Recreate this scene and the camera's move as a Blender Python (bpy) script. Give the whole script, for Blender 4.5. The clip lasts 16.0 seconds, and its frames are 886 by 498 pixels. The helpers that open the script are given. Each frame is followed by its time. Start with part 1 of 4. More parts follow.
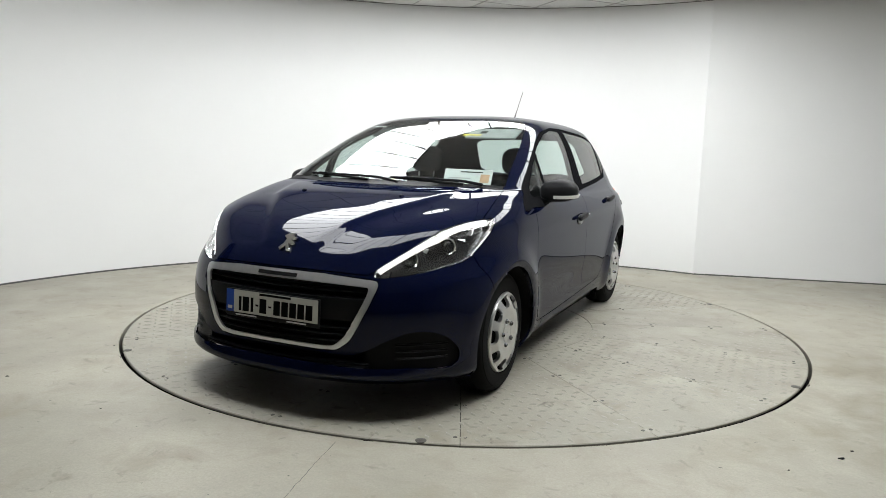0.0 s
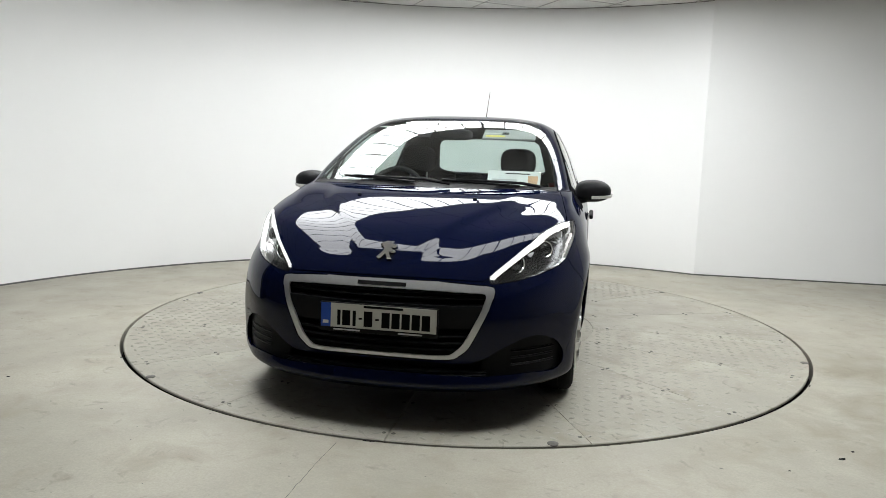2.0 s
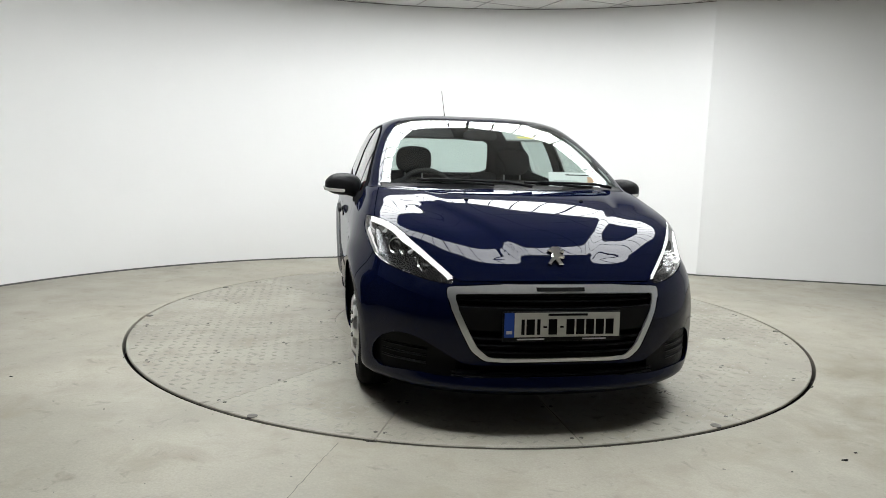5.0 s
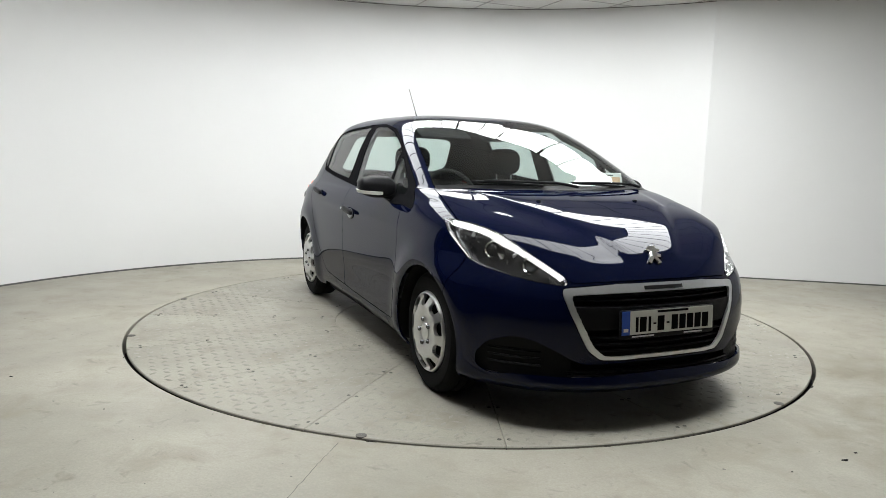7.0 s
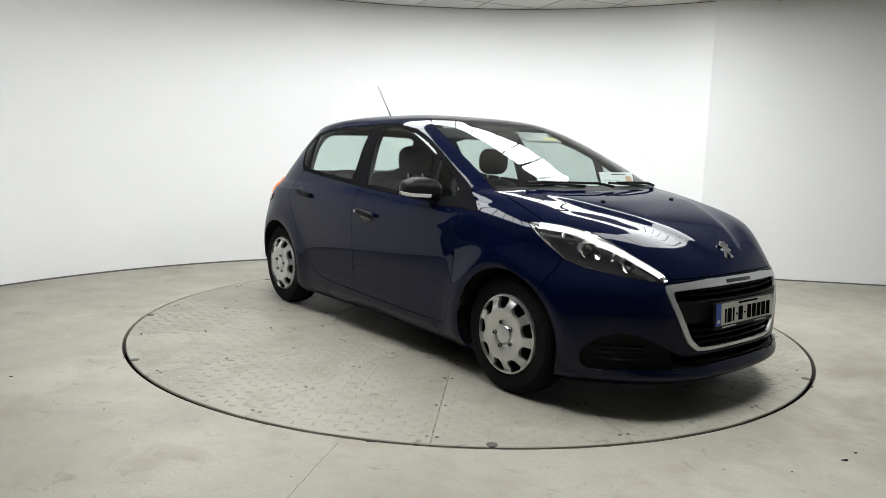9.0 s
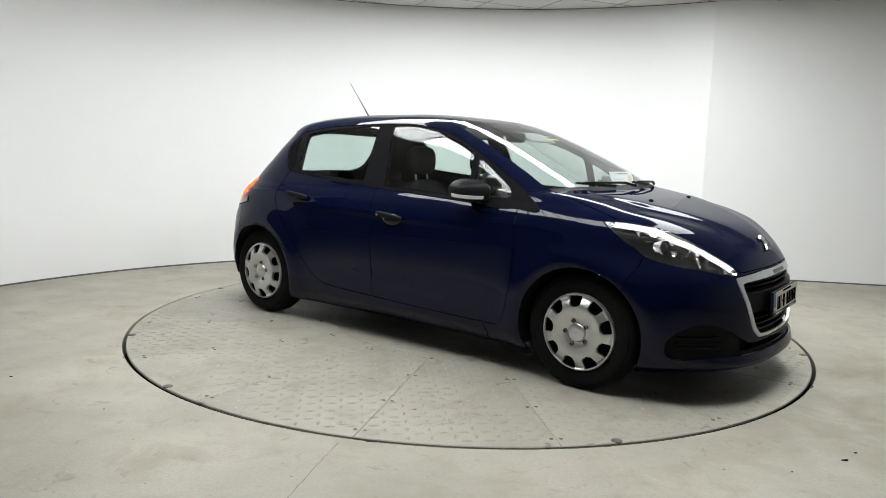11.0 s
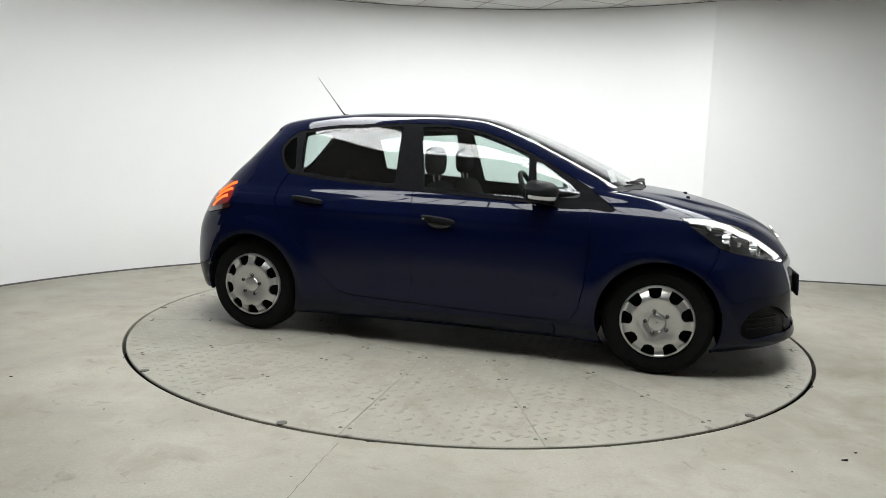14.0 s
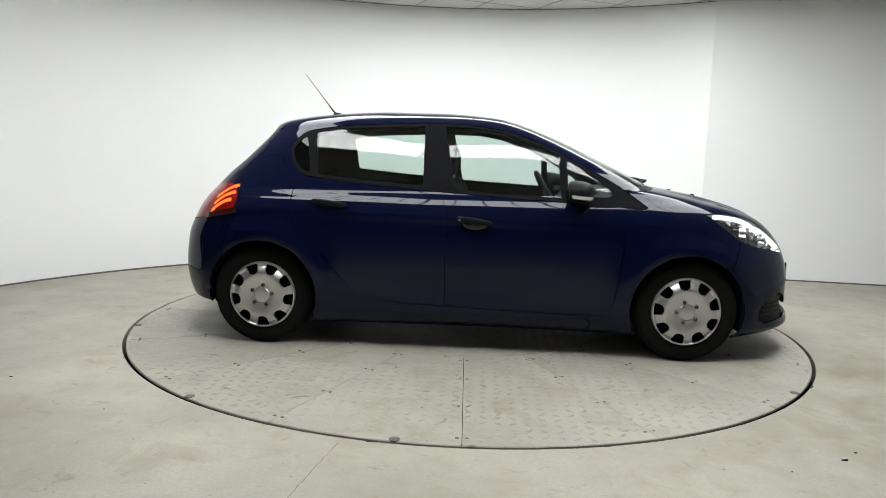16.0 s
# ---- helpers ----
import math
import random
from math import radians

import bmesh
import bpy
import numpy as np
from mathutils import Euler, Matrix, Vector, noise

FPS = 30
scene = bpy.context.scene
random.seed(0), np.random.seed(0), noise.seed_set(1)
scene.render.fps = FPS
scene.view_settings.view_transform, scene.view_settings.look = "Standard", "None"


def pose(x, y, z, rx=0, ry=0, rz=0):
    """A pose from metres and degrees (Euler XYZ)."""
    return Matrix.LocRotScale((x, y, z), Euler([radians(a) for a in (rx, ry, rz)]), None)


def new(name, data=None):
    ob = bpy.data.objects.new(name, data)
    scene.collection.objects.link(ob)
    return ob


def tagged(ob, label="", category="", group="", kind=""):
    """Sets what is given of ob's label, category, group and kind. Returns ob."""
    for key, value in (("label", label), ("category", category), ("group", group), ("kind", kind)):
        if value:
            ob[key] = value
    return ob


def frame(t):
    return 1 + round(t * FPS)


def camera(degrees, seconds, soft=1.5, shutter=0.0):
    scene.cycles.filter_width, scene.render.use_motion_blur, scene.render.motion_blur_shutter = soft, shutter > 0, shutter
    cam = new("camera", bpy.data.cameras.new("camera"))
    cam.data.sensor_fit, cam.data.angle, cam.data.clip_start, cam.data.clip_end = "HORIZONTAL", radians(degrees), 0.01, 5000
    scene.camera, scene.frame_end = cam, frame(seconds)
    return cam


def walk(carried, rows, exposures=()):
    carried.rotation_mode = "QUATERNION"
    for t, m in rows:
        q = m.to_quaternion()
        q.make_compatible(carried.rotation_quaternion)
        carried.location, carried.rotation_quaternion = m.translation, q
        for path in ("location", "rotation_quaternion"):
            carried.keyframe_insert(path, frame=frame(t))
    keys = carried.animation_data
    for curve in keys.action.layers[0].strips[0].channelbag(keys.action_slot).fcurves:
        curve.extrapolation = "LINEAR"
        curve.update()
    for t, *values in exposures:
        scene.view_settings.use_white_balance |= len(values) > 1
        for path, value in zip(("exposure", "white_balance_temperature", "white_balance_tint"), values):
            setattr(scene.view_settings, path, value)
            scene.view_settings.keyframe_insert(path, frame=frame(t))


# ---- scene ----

# ---- camera: a phone on a tripod; it settles a fraction of a degree in the first seconds ----
EYE = (0.0, -5.065, 1.205)
PITCH, YAW, ROLL = 7.808, 1.939, 1.683


def eye_pose(pan=0.0, tilt=0.0):
    return pose(*EYE) @ pose(0, 0, 0, 0, 0, YAW + pan) @ pose(0, 0, 0, 90 - PITCH + tilt) @ pose(0, 0, 0, 0, 0, ROLL)


cam = camera(63.35, 16.0, soft=0.75)
walk(cam, [(0.0, eye_pose(-0.225, -0.07)), (1.5, eye_pose(-0.2, -0.03)), (2.5, eye_pose(-0.14, -0.03)),
           (3.5, eye_pose(-0.07, 0.0)), (4.2, eye_pose(0.0, 0.0)), (16.0, eye_pose(0.0, 0.0))])

# ---- light: the room is closed; only its ceiling panels give light ----
world = bpy.data.worlds.new("room_dark")
world.use_nodes = True
world.node_tree.nodes["Background"].inputs[0].default_value = (0.75, 0.85, 1.0, 1)
world.node_tree.nodes["Background"].inputs[1].default_value = 0.02
scene.world = world
scene.view_settings.exposure = -0.02

# ---- materials ----


def material(name, colour, rough=0.5, metal=0.0, vary=0.0, scale=8.0, bump=0.0, bump_scale=60.0, coat=0.0, spec=0.5,
             rough_vary=0.0):
    m = bpy.data.materials.new(name)
    m.use_nodes = True
    nt = m.node_tree
    b = nt.nodes["Principled BSDF"]
    b.inputs["Base Color"].default_value = (*colour, 1)
    b.inputs["Roughness"].default_value = rough
    b.inputs["Metallic"].default_value = metal
    b.inputs["Coat Weight"].default_value = coat
    b.inputs["Coat Roughness"].default_value = 0.015
    b.inputs["Coat IOR"].default_value = 1.45
    b.inputs["Specular IOR Level"].default_value = spec
    co = nt.nodes.new("ShaderNodeTexCoord")
    if vary or rough_vary:
        n = nt.nodes.new("ShaderNodeTexNoise")
        n.inputs["Scale"].default_value = scale
        n.inputs["Detail"].default_value = 8
        n.inputs["Roughness"].default_value = 0.65
        nt.links.new(co.outputs["Object"], n.inputs["Vector"])
        if vary:
            r = nt.nodes.new("ShaderNodeMapRange")
            r.inputs[1].default_value, r.inputs[2].default_value = 0.3, 0.7
            r.inputs[3].default_value, r.inputs[4].default_value = 1 - vary, 1 + vary
            nt.links.new(n.outputs["Fac"], r.inputs[0])
            x = nt.nodes.new("ShaderNodeMix")
            x.data_type, x.blend_type = "RGBA", "MULTIPLY"
            x.inputs[0].default_value = 1
            x.inputs[6].default_value = (*colour, 1)
            nt.links.new(r.outputs[0], x.inputs[7])
            nt.links.new(x.outputs[2], b.inputs["Base Color"])
        if rough_vary:
            r = nt.nodes.new("ShaderNodeMapRange")
            r.inputs[3].default_value, r.inputs[4].default_value = max(0, rough - rough_vary), min(1, rough + rough_vary)
            nt.links.new(n.outputs["Fac"], r.inputs[0])
            nt.links.new(r.outputs[0], b.inputs["Roughness"])
    if bump:
        n = nt.nodes.new("ShaderNodeTexNoise")
        n.inputs["Scale"].default_value = bump_scale
        n.inputs["Detail"].default_value = 6
        nt.links.new(co.outputs["Object"], n.inputs["Vector"])
        k = nt.nodes.new("ShaderNodeBump")
        k.inputs["Strength"].default_value = bump
        k.inputs["Distance"].default_value = 0.01
        nt.links.new(n.outputs["Fac"], k.inputs["Height"])
        nt.links.new(k.outputs[0], b.inputs["Normal"])
    return m


def glowing(name, colour, strength, base=(0.8, 0.8, 0.8)):
    m = bpy.data.materials.new(name)
    m.use_nodes = True
    b = m.node_tree.nodes["Principled BSDF"]
    b.inputs["Base Color"].default_value = (*base, 1)
    b.inputs["Emission Color"].default_value = (*colour, 1)
    b.inputs["Emission Strength"].default_value = strength
    return m


def glassy(name, colour, gloss=1.0):
    """Thin pane: tinted see-through with a mirror coat by Fresnel."""
    m = bpy.data.materials.new(name)
    m.use_nodes = True
    nt = m.node_tree
    nt.nodes.clear()
    out = nt.nodes.new("ShaderNodeOutputMaterial")
    tr = nt.nodes.new("ShaderNodeBsdfTransparent")
    tr.inputs[0].default_value = (*colour, 1)
    gl = nt.nodes.new("ShaderNodeBsdfGlossy")
    gl.inputs["Roughness"].default_value = 0.0
    gl.inputs["Color"].default_value = (gloss, gloss, gloss, 1)
    lw = nt.nodes.new("ShaderNodeLayerWeight")
    lw.inputs["Blend"].default_value = 0.5
    pw = nt.nodes.new("ShaderNodeMath")
    pw.operation = "POWER"
    pw.inputs[1].default_value = 5.0
    nt.links.new(lw.outputs["Facing"], pw.inputs[0])
    fr = nt.nodes.new("ShaderNodeMapRange")
    fr.inputs[3].default_value, fr.inputs[4].default_value = 0.055, 0.9
    nt.links.new(pw.outputs[0], fr.inputs[0])
    mx = nt.nodes.new("ShaderNodeMixShader")
    nt.links.new(fr.outputs[0], mx.inputs[0])
    nt.links.new(tr.outputs[0], mx.inputs[1])
    nt.links.new(gl.outputs[0], mx.inputs[2])
    nt.links.new(mx.outputs[0], out.inputs[0])
    return m


WALL = material("white_wall_paint", (0.76, 0.76, 0.755), 0.75, vary=0.012, scale=1.2, bump=0.03, bump_scale=35)
# tones of the unseen walls, set for bounce light and car reflections
WALL_GREY = material("unseen_grey_wall", (0.38, 0.38, 0.375), 0.75, vary=0.03, scale=2)
WALL_DARK = material("unseen_dark_wall", (0.05, 0.05, 0.05), 0.8, vary=0.1, scale=2)
CEIL = material("ceiling_tile", (0.62, 0.62, 0.61), 0.85, vary=0.03, scale=30, bump=0.15, bump_scale=180)
TBAR = material("ceiling_bar", (0.10, 0.10, 0.10), 0.5)
PANEL = glowing("light_panel", (0.97, 0.995, 1.0), 12.6)
PAINT = material("deep_blue_car_paint", (0.0017, 0.0033, 0.0172), 0.5, spec=0.0, vary=0.12, scale=2500, coat=0.62)
BLACK = material("black_textured_plastic", (0.009, 0.009, 0.010), 0.40, spec=0.07, bump=0.12, bump_scale=700, vary=0.08, scale=40)
GLOSS_BLACK = material("gloss_black_trim", (0.008, 0.008, 0.009), 0.18, coat=0.4, vary=0.05, scale=20)
RUBBER = material("tyre_rubber", (0.006, 0.006, 0.006), 0.85, spec=0.10, vary=0.2, scale=25, bump=0.1, bump_scale=300)
UNDER = material("dark_underside", (0.006, 0.006, 0.006), 0.9, spec=0.15, vary=0.3, scale=15)
SATIN = material("satin_silver", (0.62, 0.63, 0.64), 0.32, metal=0.85, vary=0.04, scale=60)
CHROME = material("chrome", (0.85, 0.85, 0.86), 0.06, metal=1.0, vary=0.02, scale=15)
HUBCAP = material("silver_hubcap_paint", (0.56, 0.56, 0.555), 0.30, metal=0.85, vary=0.05, scale=30, coat=0.2)
GLASS = glassy("window_glass", (0.76, 0.85, 0.82))
SCREEN_GLASS = glassy("windscreen_glass", (0.70, 0.78, 0.755))
QUARTER_GLASS = glassy("dark_quarter_glass", (0.06, 0.065, 0.065), 0.45)
LENS = glassy("clear_lens", (0.97, 0.98, 0.98))
RED = material("red_lens", (0.16, 0.004, 0.003), 0.2, spec=0.2, coat=0.3, vary=0.05, scale=50)
CLOTH = material("dark_seat_cloth", (0.009, 0.009, 0.010), 0.95, spec=0.15, vary=0.25, scale=60, bump=0.2, bump_scale=500)
TRIM = material("dark_interior_trim", (0.012, 0.012, 0.013), 0.7, spec=0.2, vary=0.1, scale=30, bump=0.1, bump_scale=400)
PALE_TRIM = material("grey_sunvisor_trim", (0.38, 0.39, 0.38), 0.8, vary=0.05, scale=30)
PAPER = material("white_card", (0.82, 0.83, 0.82), 0.6, vary=0.02, scale=20)
PLATE_FACE = material("plate_reflective_grey", (0.50, 0.50, 0.46), 0.4, vary=0.03, scale=40)
PLATE_BLUE = material("plate_blue", (0.01, 0.06, 0.35), 0.4, vary=0.05, scale=40)
INK = material("plate_black_ink", (0.006, 0.006, 0.006), 0.6, spec=0.0, vary=0.05, scale=40)
PALE_INK = material("pale_print", (0.55, 0.55, 0.55), 0.5, vary=0.05, scale=40)
YELLOW = material("yellow_sticker", (0.75, 0.62, 0.05), 0.5, vary=0.05, scale=40)
ORANGE_PRINT = material("peach_print", (0.70, 0.42, 0.25), 0.5, vary=0.1, scale=60)
DAYLAMP = glowing("day_running_light", (1.0, 0.98, 0.95), 0.95)
TAIL_GLOW = glowing("tail_light_guide", (1.0, 0.15, 0.02), 1.9, (0.25, 0.01, 0.01))
SIGNAL = material("clear_signal_lens", (0.72, 0.72, 0.70), 0.15, vary=0.08, scale=80, coat=1.0)
SMOKE = material("dark_lamp_lens", (0.03, 0.008, 0.008), 0.12, vary=0.1, scale=40, coat=1.0)
GREY_BAR = material("ceiling_grid_bar", (0.30, 0.30, 0.29), 0.6)
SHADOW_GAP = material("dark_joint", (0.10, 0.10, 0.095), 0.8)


def ground(name, base, stain, grime, rough, patch=None):
    """Worn ground: broad cloudy patches, brown stains, fine grain and small dark specks."""
    m = bpy.data.materials.new(name)
    m.use_nodes = True
    nt = m.node_tree
    b = nt.nodes["Principled BSDF"]
    b.inputs["Specular IOR Level"].default_value = 0.35
    flat = nt.nodes.new("ShaderNodeTexCoord").outputs["Object"]
    info = nt.nodes.new("ShaderNodeObjectInfo")
    shift = nt.nodes.new("ShaderNodeVectorMath")
    shift.operation = "MULTIPLY_ADD"
    shift.inputs[1].default_value = (37.0, 19.0, 0.0)
    nt.links.new(info.outputs["Random"], shift.inputs[0])
    nt.links.new(flat, shift.inputs[2])
    co = shift.outputs[0]

    def noise_at(scale, detail, lo, hi, a, z, distort=0.0):
        n = nt.nodes.new("ShaderNodeTexNoise")
        n.inputs["Scale"].default_value, n.inputs["Detail"].default_value = scale, detail
        n.inputs["Roughness"].default_value, n.inputs["Distortion"].default_value = 0.6, distort
        nt.links.new(co, n.inputs["Vector"])
        r = nt.nodes.new("ShaderNodeMapRange")
        for i, v in enumerate((lo, hi, a, z)):
            r.inputs[i + 1].default_value = v
        nt.links.new(n.outputs["Fac"], r.inputs[0])
        return r.outputs[0]

    def blend(fac, a, c, kind="MIX"):
        x = nt.nodes.new("ShaderNodeMix")
        x.data_type, x.blend_type = "RGBA", kind
        nt.links.new(fac, x.inputs[0])
        for slot, v in ((6, a), (7, c)):
            if isinstance(v, tuple):
                x.inputs[slot].default_value = (*v, 1)
            else:
                nt.links.new(v, x.inputs[slot])
        return x.outputs[2]

    col = blend(noise_at(1.1, 6, 0.35, 0.65, 0.0, 1.0), tuple(c * 0.86 for c in base), tuple(c * 1.12 for c in base))
    col = blend(noise_at(3.7, 8, 0.51, 0.70, 0.0, 0.65, 0.6), col, stain)
    col = blend(noise_at(9.0, 8, 0.60, 0.74, 0.0, grime, 1.0), col, tuple(c * 0.35 for c in stain))
    col = blend(noise_at(55.0, 5, 0.3, 0.7, 0.0, 0.30), col, tuple(c * 0.72 for c in base))
    col = blend(noise_at(110.0, 3, 0.35, 0.65, 0.0, 0.22), col, tuple(c * 0.6 for c in base))
    col = blend(noise_at(28.0, 2, 0.735, 0.76, 0.0, 0.8), col, (0.05, 0.045, 0.04))
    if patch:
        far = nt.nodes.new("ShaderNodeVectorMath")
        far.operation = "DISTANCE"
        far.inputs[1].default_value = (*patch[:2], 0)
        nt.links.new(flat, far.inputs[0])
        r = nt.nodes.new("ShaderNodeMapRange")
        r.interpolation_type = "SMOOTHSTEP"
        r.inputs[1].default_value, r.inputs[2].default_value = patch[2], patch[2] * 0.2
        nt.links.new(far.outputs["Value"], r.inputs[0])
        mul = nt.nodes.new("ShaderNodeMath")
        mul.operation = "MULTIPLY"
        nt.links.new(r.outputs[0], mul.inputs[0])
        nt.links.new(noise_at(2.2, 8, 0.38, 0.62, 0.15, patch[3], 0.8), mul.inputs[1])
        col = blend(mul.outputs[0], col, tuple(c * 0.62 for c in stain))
    nt.links.new(col, b.inputs["Base Color"])
    nt.links.new(noise_at(2.3, 6, 0.3, 0.7, rough - 0.12, rough + 0.15), b.inputs["Roughness"])
    k = nt.nodes.new("ShaderNodeBump")
    k.inputs["Strength"].default_value, k.inputs["Distance"].default_value = 0.12, 0.01
    nt.links.new(noise_at(45.0, 8, 0, 1, 0, 1), k.inputs["Height"])
    nt.links.new(k.outputs[0], b.inputs["Normal"])
    return m


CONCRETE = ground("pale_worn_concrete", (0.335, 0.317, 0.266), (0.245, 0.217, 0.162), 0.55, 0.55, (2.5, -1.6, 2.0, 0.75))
DECK = ground("worn_painted_steel_deck", (0.312, 0.296, 0.250), (0.195, 0.170, 0.122), 1.0, 0.48)
TREAD = ground("tread_worn_steel", (0.285, 0.272, 0.235), (0.20, 0.182, 0.142), 0.7, 0.40)
BOLT = material("dark_bolt_head", (0.10, 0.095, 0.085), 0.55, metal=0.5, vary=0.2, scale=60)
LAMP_SILVER = material("lamp_reflector_smoke", (0.035, 0.035, 0.037), 0.25, metal=0.6, vary=0.3, scale=25)
PILLAR = material("matt_black_pillar_trim", (0.010, 0.010, 0.011), 0.8, spec=0.0, vary=0.12, scale=30)
CAP_GREY = material("dark_grey_bolt_cap", (0.16, 0.16, 0.165), 0.25, metal=0.9, vary=0.1, scale=80)

# ---- mesh tools ----


def as_object(name, bm, mat, parent=None, label="", smooth=True):
    me = bpy.data.meshes.new(name)
    bm.normal_update()
    bm.to_mesh(me)
    bm.free()
    for m in (mat if isinstance(mat, (list, tuple)) else [mat]):
        me.materials.append(m)
    if smooth:
        me.polygons.foreach_set("use_smooth", [True] * len(me.polygons))
        me.set_sharp_from_angle(angle=radians(38))
    ob = new(name, me)
    if parent is not None:
        ob.parent = parent
    if label:
        tagged(ob, label)
    return ob


def part(name, bm, mat, parent, label="", smooth=True):
    return as_object(name, bm, mat, parent, label, smooth)


def box(bm, lo, hi, m=None, bevel=0.0):
    lo, hi = Vector(lo), Vector(hi)
    r = bmesh.ops.create_cube(bm, size=1)
    vs = r["verts"]
    for v in vs:
        v.co = Vector(((lo[i] + hi[i]) / 2 + v.co[i] * (hi[i] - lo[i])) for i in range(3))
    if bevel:
        es = {e for v in vs for e in v.link_edges}
        g = bmesh.ops.bevel(bm, geom=list(es), offset=bevel, segments=2, profile=0.5, affect="EDGES")
        vs = list({v for f in g["faces"] for v in f.verts} | {v for v in vs if v.is_valid})
    if m is not None:
        bmesh.ops.transform(bm, matrix=m, verts=vs)
    return vs


def lathe(bm, profile, n=48, m=None, close=False):
    """Turn a profile of (radius, y) round the y axis."""
    rings = []
    for r, y in profile:
        rings.append([bm.verts.new((r * math.cos(2 * math.pi * i / n), y, r * math.sin(2 * math.pi * i / n))) for i in range(n)])
    pairs = list(zip(rings, rings[1:])) + ([(rings[-1], rings[0])] if close else [])
    for a, b in pairs:
        for i in range(n):
            bm.faces.new((a[i], a[(i + 1) % n], b[(i + 1) % n], b[i]))
    if m is not None:
        bmesh.ops.transform(bm, matrix=m, verts=[v for r in rings for v in r])
    return rings


def tube(bm, pts, r, n=8, taper=1.0):
    """A round bar along points."""
    pts = [Vector(q) for q in pts]
    rings = []
    for i, q in enumerate(pts):
        d = (pts[min(i + 1, len(pts) - 1)] - pts[max(i - 1, 0)]).normalized()
        a = d.orthogonal().normalized() if not rings else (last - d * last.dot(d)).normalized()
        last = a
        b = d.cross(a)
        k = r * (1 + (taper - 1) * i / (len(pts) - 1))
        rings.append([bm.verts.new(q + (a * math.cos(2 * math.pi * j / n) + b * math.sin(2 * math.pi * j / n)) * k) for j in range(n)])
    for a, b in zip(rings, rings[1:]):
        for j in range(n):
            bm.faces.new((a[j], a[(j + 1) % n], b[(j + 1) % n], b[j]))
    bm.faces.new(rings[0][::-1])
    bm.faces.new(rings[-1])


def sheet(bm, grid):
    """Faces over a grid of points."""
    vs = [[bm.verts.new(q) for q in row] for row in grid]
    for a, b in zip(vs, vs[1:]):
        for i in range(len(a) - 1):
            bm.faces.new((a[i], a[i + 1], b[i + 1], b[i]))
    return vs


# ---- the room ----
HEIGHT = 2.74
WC, WR = (0.087, -1.299), 4.301      # the curved wall: centre, radius
A0, A1 = 57.902, 168.0             # its sweep in degrees
CORNER = (WC[0] + WR * math.cos(radians(A0)), WC[1] + WR * math.sin(radians(A0)))
T = 0.15


def room():
    bm = bmesh.new()
    n = 96
    arc = [radians(A0 + (A1 - A0) * i / n) for i in range(n + 1)]
    inner = [(WC[0] + WR * math.cos(a), WC[1] + WR * math.sin(a)) for a in arc]
    outer = [(WC[0] + (WR + T) * math.cos(a), WC[1] + (WR + T) * math.sin(a)) for a in arc]
    sheet(bm, [[(*inner[i], z) for i in range(n + 1)] for z in (-0.02, HEIGHT + 0.1)])
    sheet(bm, [[(*outer[i], z) for i in range(n + 1)] for z in (HEIGHT + 0.1, -0.02)])
    bmesh.ops.recalc_face_normals(bm, faces=bm.faces)
    tagged(as_object("wall_north", bm, WALL), "smooth white painted curved studio wall", "wall", kind="structure")
    # straight white wall beside the bend, running outwards
    end = (CORNER[0] + 2.2 * 0.992, CORNER[1] - 2.2 * 0.134)
    d = Vector((0.992, -0.134, 0))
    ang = math.degrees(math.atan2(d.y, d.x))
    bm = bmesh.new()
    box(bm, (0, 0.002, -0.02), (2.2, T, HEIGHT + 0.1))
    bmesh.ops.transform(bm, matrix=pose(CORNER[0], CORNER[1], 0, 0, 0, ang), verts=bm.verts)
    tagged(as_object("wall_east", bm, WALL, smooth=False), "flat white painted wall panel beside the curved wall", "wall", kind="structure")
    # plain unseen walls added to close the place beside and behind the camera
    west = inner[-1]
    bm = bmesh.new()
    box(bm, (end[0], -9.0, -0.02), (end[0] + T, end[1] + 0.1, HEIGHT + 0.1))
    tagged(as_object("wall_side", bm, WALL_GREY, smooth=False), "plain unseen side wall added to close the bay", "wall", kind="structure")
    bm = bmesh.new()
    box(bm, (west[0] - 2.5, -9.15, -0.02), (end[0] + T, -9.0, HEIGHT + 0.1))
    tagged(as_object("wall_south", bm, WALL_DARK, smooth=False), "plain dark unseen back wall added to close the bay", "wall", kind="structure")
    bm = bmesh.new()
    box(bm, (west[0] - 2.5 - T, -9.15, -0.02), (west[0] - 2.5, west[1] - 0.02, HEIGHT + 0.1))
    tagged(as_object("wall_west", bm, WALL_DARK, smooth=False), "plain unseen side wall added to close the bay", "wall", kind="structure")
    bm = bmesh.new()
    box(bm, (west[0] - 2.5, west[1] - 0.17, -0.02), (west[0] - 0.1, west[1] - 0.02, HEIGHT + 0.1))
    tagged(as_object("wall_return", bm, WALL_DARK, smooth=False), "plain dark unseen return wall added to close the bay", "wall", kind="structure")
    # ceiling slab
    bm = bmesh.new()
    box(bm, (-8, -9.2, HEIGHT), (8, 5, HEIGHT + 0.12))
    tagged(as_object("ceiling", bm, CEIL, smooth=False), "white tiled suspended ceiling", "ceiling", kind="structure")


# ---- floor and turntable ----
RING = 2.237
GAP = 0.021


